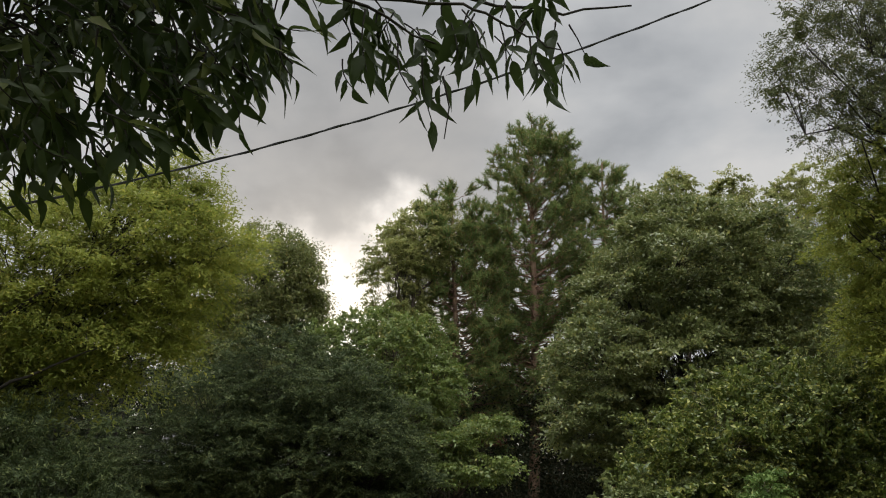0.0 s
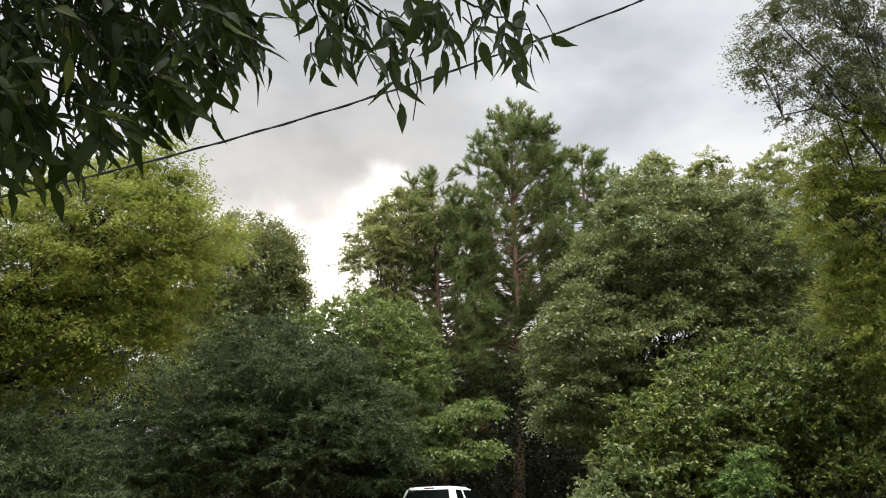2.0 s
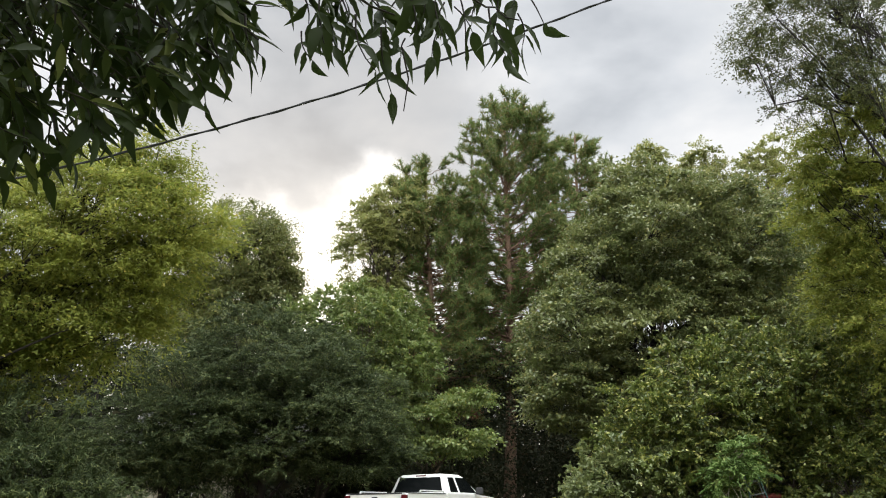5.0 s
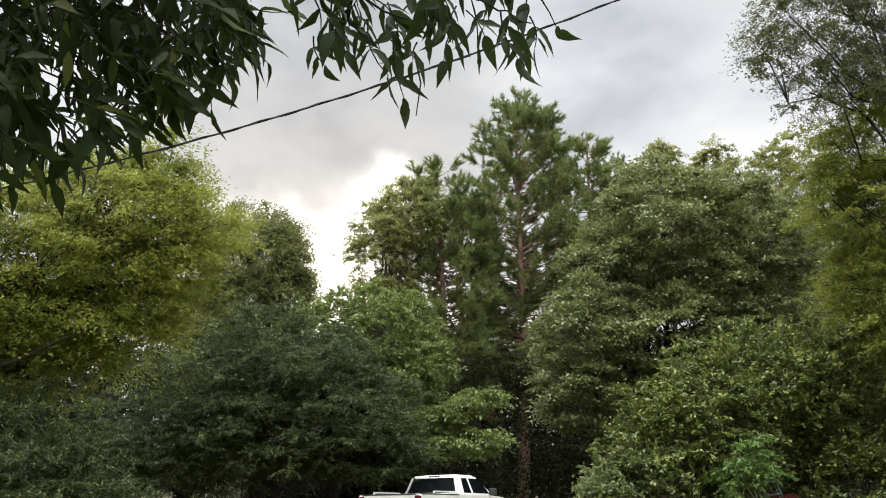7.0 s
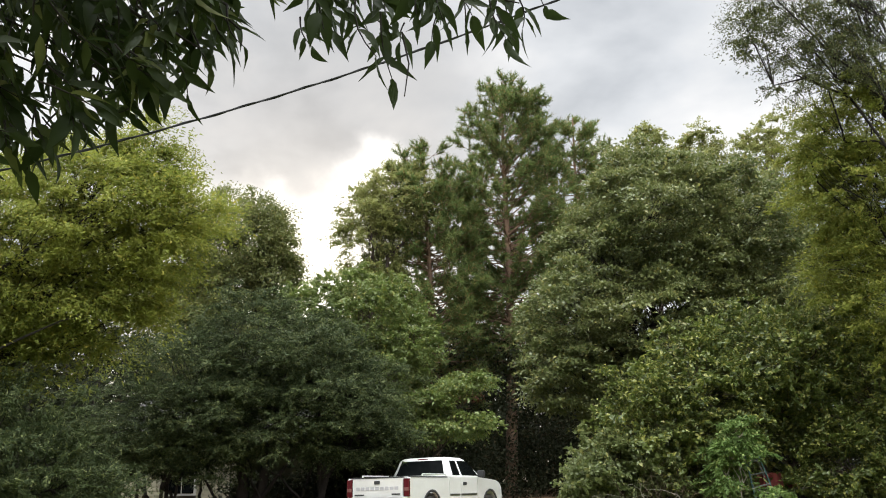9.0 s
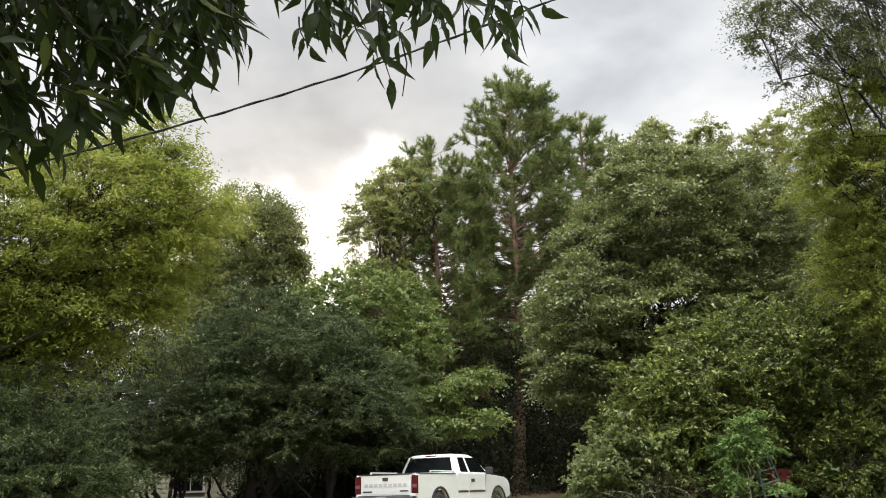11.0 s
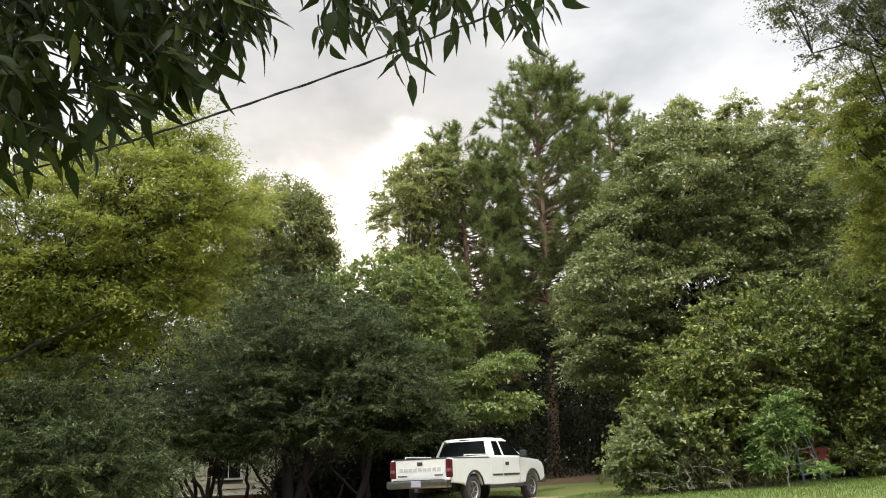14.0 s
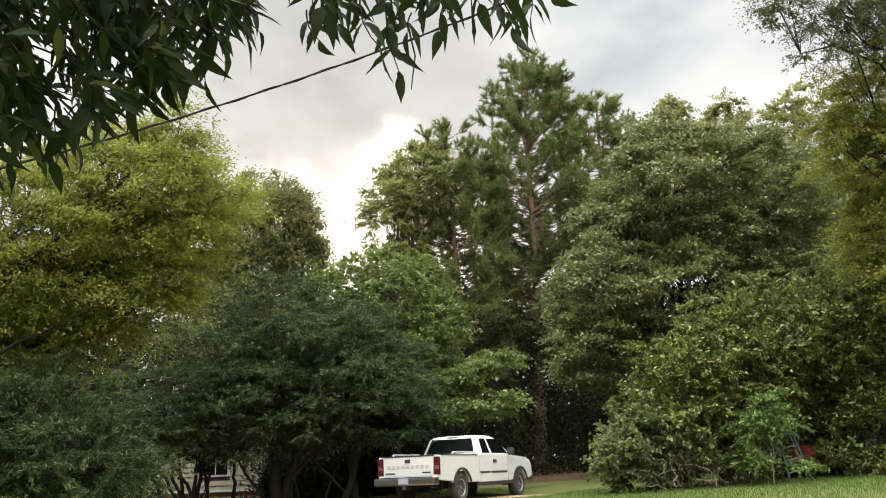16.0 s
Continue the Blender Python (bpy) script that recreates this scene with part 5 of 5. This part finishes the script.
    right = bough("bough", [([(-1.3, 1.9, 3.25), (-0.6, 2.0, 3.16), (-0.28, 2.0, 3.05), (-0.02, 2.03, 2.93)], 0.010, 0.003), ([(-0.3, 2.0, 3.06), (0.05, 2.0, 3.03), (0.2, 2.0, 2.97), (0.33, 2.0, 2.90)], 0.006, 0.002),
                            ([(-0.9, 1.95, 3.22), (-0.2, 2.1, 3.16), (0.3, 2.15, 3.14), (0.6, 2.2, 3.2)], 0.009, 0.003)],
                  leaves, True, "thin bough with hanging pointed leaflets", 1.02)
    # lower edge of the dense foliage, sideways and height, two metres off
    edge_x = (-1.6, -1.03, -0.85, -0.72, -0.66, -0.52, -0.45, -0.36, -0.28)
    edge_z = (2.28, 2.34, 2.40, 2.46, 2.56, 2.58, 2.70, 2.84, 2.98)

    def mass(count, x_low, x_high, gap, hang, reach):
        got = []
        while len(got) < count:
            x, z = rnd.uniform(x_low, x_high), rnd.uniform(2.4, 3.4)
            low = float(np.interp(x, edge_x, edge_z)) + gap
            if z < low or (z < low + 0.22 and rnd.random() < 0.35):
                continue
            if math.sin(13.0 * x + 1.0) * math.sin(15.0 * z + 2.0 * x) > 0.38 and rnd.random() < 0.93:
                continue            # light gaps between the sprays
            far = rnd.uniform(0.9, 1.3)
            tip = eye + (Vector((x, 2.0, z)) - eye) * far
            got.append((tip - Vector((rnd.uniform(-0.02, 0.16), rnd.uniform(-0.1, 0.1), -rnd.uniform(0.5, 1.0) * reach)) * far, tip, rnd.choice((2, 3, 3, 4)), hang))
        return got
    tufts = [((x - 0.05, 2.0, z + 0.16), (x, 2.0, z + 0.05), 2, 0.7) for x, z in ((-0.65, 2.61), (-0.6, 2.62), (-0.53, 2.60), (-0.48, 2.68), (-0.43, 2.74), (-0.39, 2.74))]
    middle = bough("bough", [([(-1.5, 1.7, 3.2), (-0.95, 1.85, 2.98), (-0.65, 1.98, 2.86), (-0.5, 2.0, 2.78)], 0.010, 0.003), ([(-1.2, 2.0, 3.22), (-0.8, 2.1, 3.12), (-0.5, 2.05, 3.0), (-0.4, 2.0, 2.84)], 0.010, 0.003)],
                   tufts + mass(125, -0.74, -0.3, 0.08, 0.6, 0.13), False, "leafy bough with hanging pointed leaflets", 1.0)
    limbs = []
    for k in range(16):
        a = (-2.0 + rnd.gauss(0, 0.12), 1.3 + 0.08 * k, 3.1 + rnd.gauss(0, 0.16))
        e = (rnd.uniform(-1.3, -0.8), rnd.uniform(1.9, 2.3), rnd.uniform(2.8, 3.3))
        limbs.append(([a, tuple((p + q) / 2 + rnd.gauss(0, 0.06) for p, q in zip(a, e)), e], 0.009, 0.003))
    tufts = [((x - 0.06, 2.0, z + 0.18), (x, 2.0, z + 0.05), 3, 0.7) for x, z in ((-1.03, 2.38), (-0.92, 2.38), (-0.86, 2.43), (-0.82, 2.48), (-0.78, 2.49), (-0.72, 2.52), (-0.69, 2.6), (-0.97, 2.45), (-1.1, 2.42))]
    left = bough("bough", limbs, tufts + mass(480, -1.4, -0.6, 0.08, 0.5, 0.14), False, "dense dark leafy bough", 1.0)
    # unseen canopy added overhead to keep sky light off the hanging boughs
    high = []
    for k in range(18):
        a = (-2.2 + rnd.uniform(0, 1.6), -0.8 + rnd.uniform(0, 2.2), 4.3)
        e = (rnd.uniform(-2.6, 2.0), rnd.uniform(-2.0, 2.6), rnd.uniform(3.75, 4.6))
        high.append(([a, tuple((p + q) / 2 + rnd.gauss(0, 0.1) for p, q in zip(a, e)), e], 0.016, 0.004))
    crown = []
    for a, m, e in [h[0] for h in high]:
        for k in range(10):
            p = Vector(m).lerp(Vector(e), rnd.random()) if k > 3 else Vector(a).lerp(Vector(m), rnd.random())
            crown.append((p, p + Vector((rnd.gauss(0, 0.15), rnd.gauss(0, 0.15), -0.1 - 0.12 * rnd.random())), 3, 0.5))
    bough("canopy", high, crown, False, "unseen leafy canopy overhead, added to shade the boughs")
    # unseen crown added above and behind, blocking sky light from the near leaves
    n = 15000
    p = np.stack([rng.uniform(-8, 6, n), rng.uniform(-9, 1.4, n), rng.uniform(4.0, 7.5, n)], 1)
    p[:, 2] += 0.6 * np.sin(p[:, 0] * 1.9) * np.sin(p[:, 1] * 1.7)
    me = leaf_mesh("crown", p - np.array(base), rng.normal(size=(n, 3)) - [0, 0, 0.5], rng.normal(size=(n, 3)) * 0.5 + [0, 0, 1], 0.16 + 0.1 * rng.random(n), 0.06 + 0.04 * rng.random(n), L_NEAR)
    tagged(under(new("crown", me), root), kind="stuff")
    return root, right, middle, left


OVERHANG, BOUGH_R, BOUGH_M, BOUGH_L = make_overhang()

# how far the wind carries the boughs: seconds, sideways, up
SWAY_R = [
    (0, 0.030, 0.009),
    (0.5, 0.041, -0.013),
    (1, 0.040, -0.045),
    (1.5, 0.047, -0.029),
    (2, 0.001, 0.022),
    (2.5, 0.038, 0.058),
    (3, 0.038, 0.040),
    (3.5, 0.030, 0.016),
    (4, 0.000, 0.017),
    (4.5, -0.012, 0.017),
    (5, -0.006, 0.015),
    (7.5, -0.001, 0.004),
    (8, 0.004, 0.010),
    (8.5, 0.001, 0.007),
    (9, 0.004, 0.013),
    (11.5, -0.022, 0.000),
    (12, 0.002, -0.005),
    (12.5, -0.021, -0.011),
    (13, -0.055, -0.018),
    (13.5, -0.026, -0.022),
    (14, -0.031, -0.029),
    (14.5, -0.034, -0.022),
    (15, -0.040, -0.022),
    (15.5, -0.036, -0.023),
    (16, -0.036, -0.026),
]
SWAY_L = [
    (0, 0.010, 0.006),
    (0.5, -0.020, -0.040),
    (1, -0.020, -0.062),
    (1.5, 0.003, -0.038),
    (2, -0.003, 0.006),
    (2.5, 0.015, 0.055),
    (3, 0.006, 0.036),
    (3.5, 0.0, -0.004),
    (4, -0.010, 0.004),
    (4.5, -0.008, 0.0),
    (5, 0.0, 0.0),
    (7.5, -0.022, -0.014),
    (8, -0.028, -0.008),
    (8.5, -0.030, -0.008),
    (9, -0.036, -0.014),
    (11.5, -0.042, -0.016),
    (12, -0.040, -0.016),
    (12.5, -0.043, -0.016),
    (13, -0.040, -0.016),
    (13.5, -0.038, -0.016),
    (14, -0.040, -0.018),
    (14.5, -0.050, -0.018),
    (15, -0.048, -0.018),
    (15.5, -0.048, -0.018),
    (16, -0.048, -0.018),
]


def motions():
    walk(BOUGH_R, [(t, pose(x, 0, z)) for t, x, z in SWAY_R])
    walk(BOUGH_M, [(t, pose(x, 0, z)) for t, x, z in SWAY_L])
    walk(BOUGH_L, [(t, pose(x, 0, z * 0.8)) for t, x, z in SWAY_L])


motions()
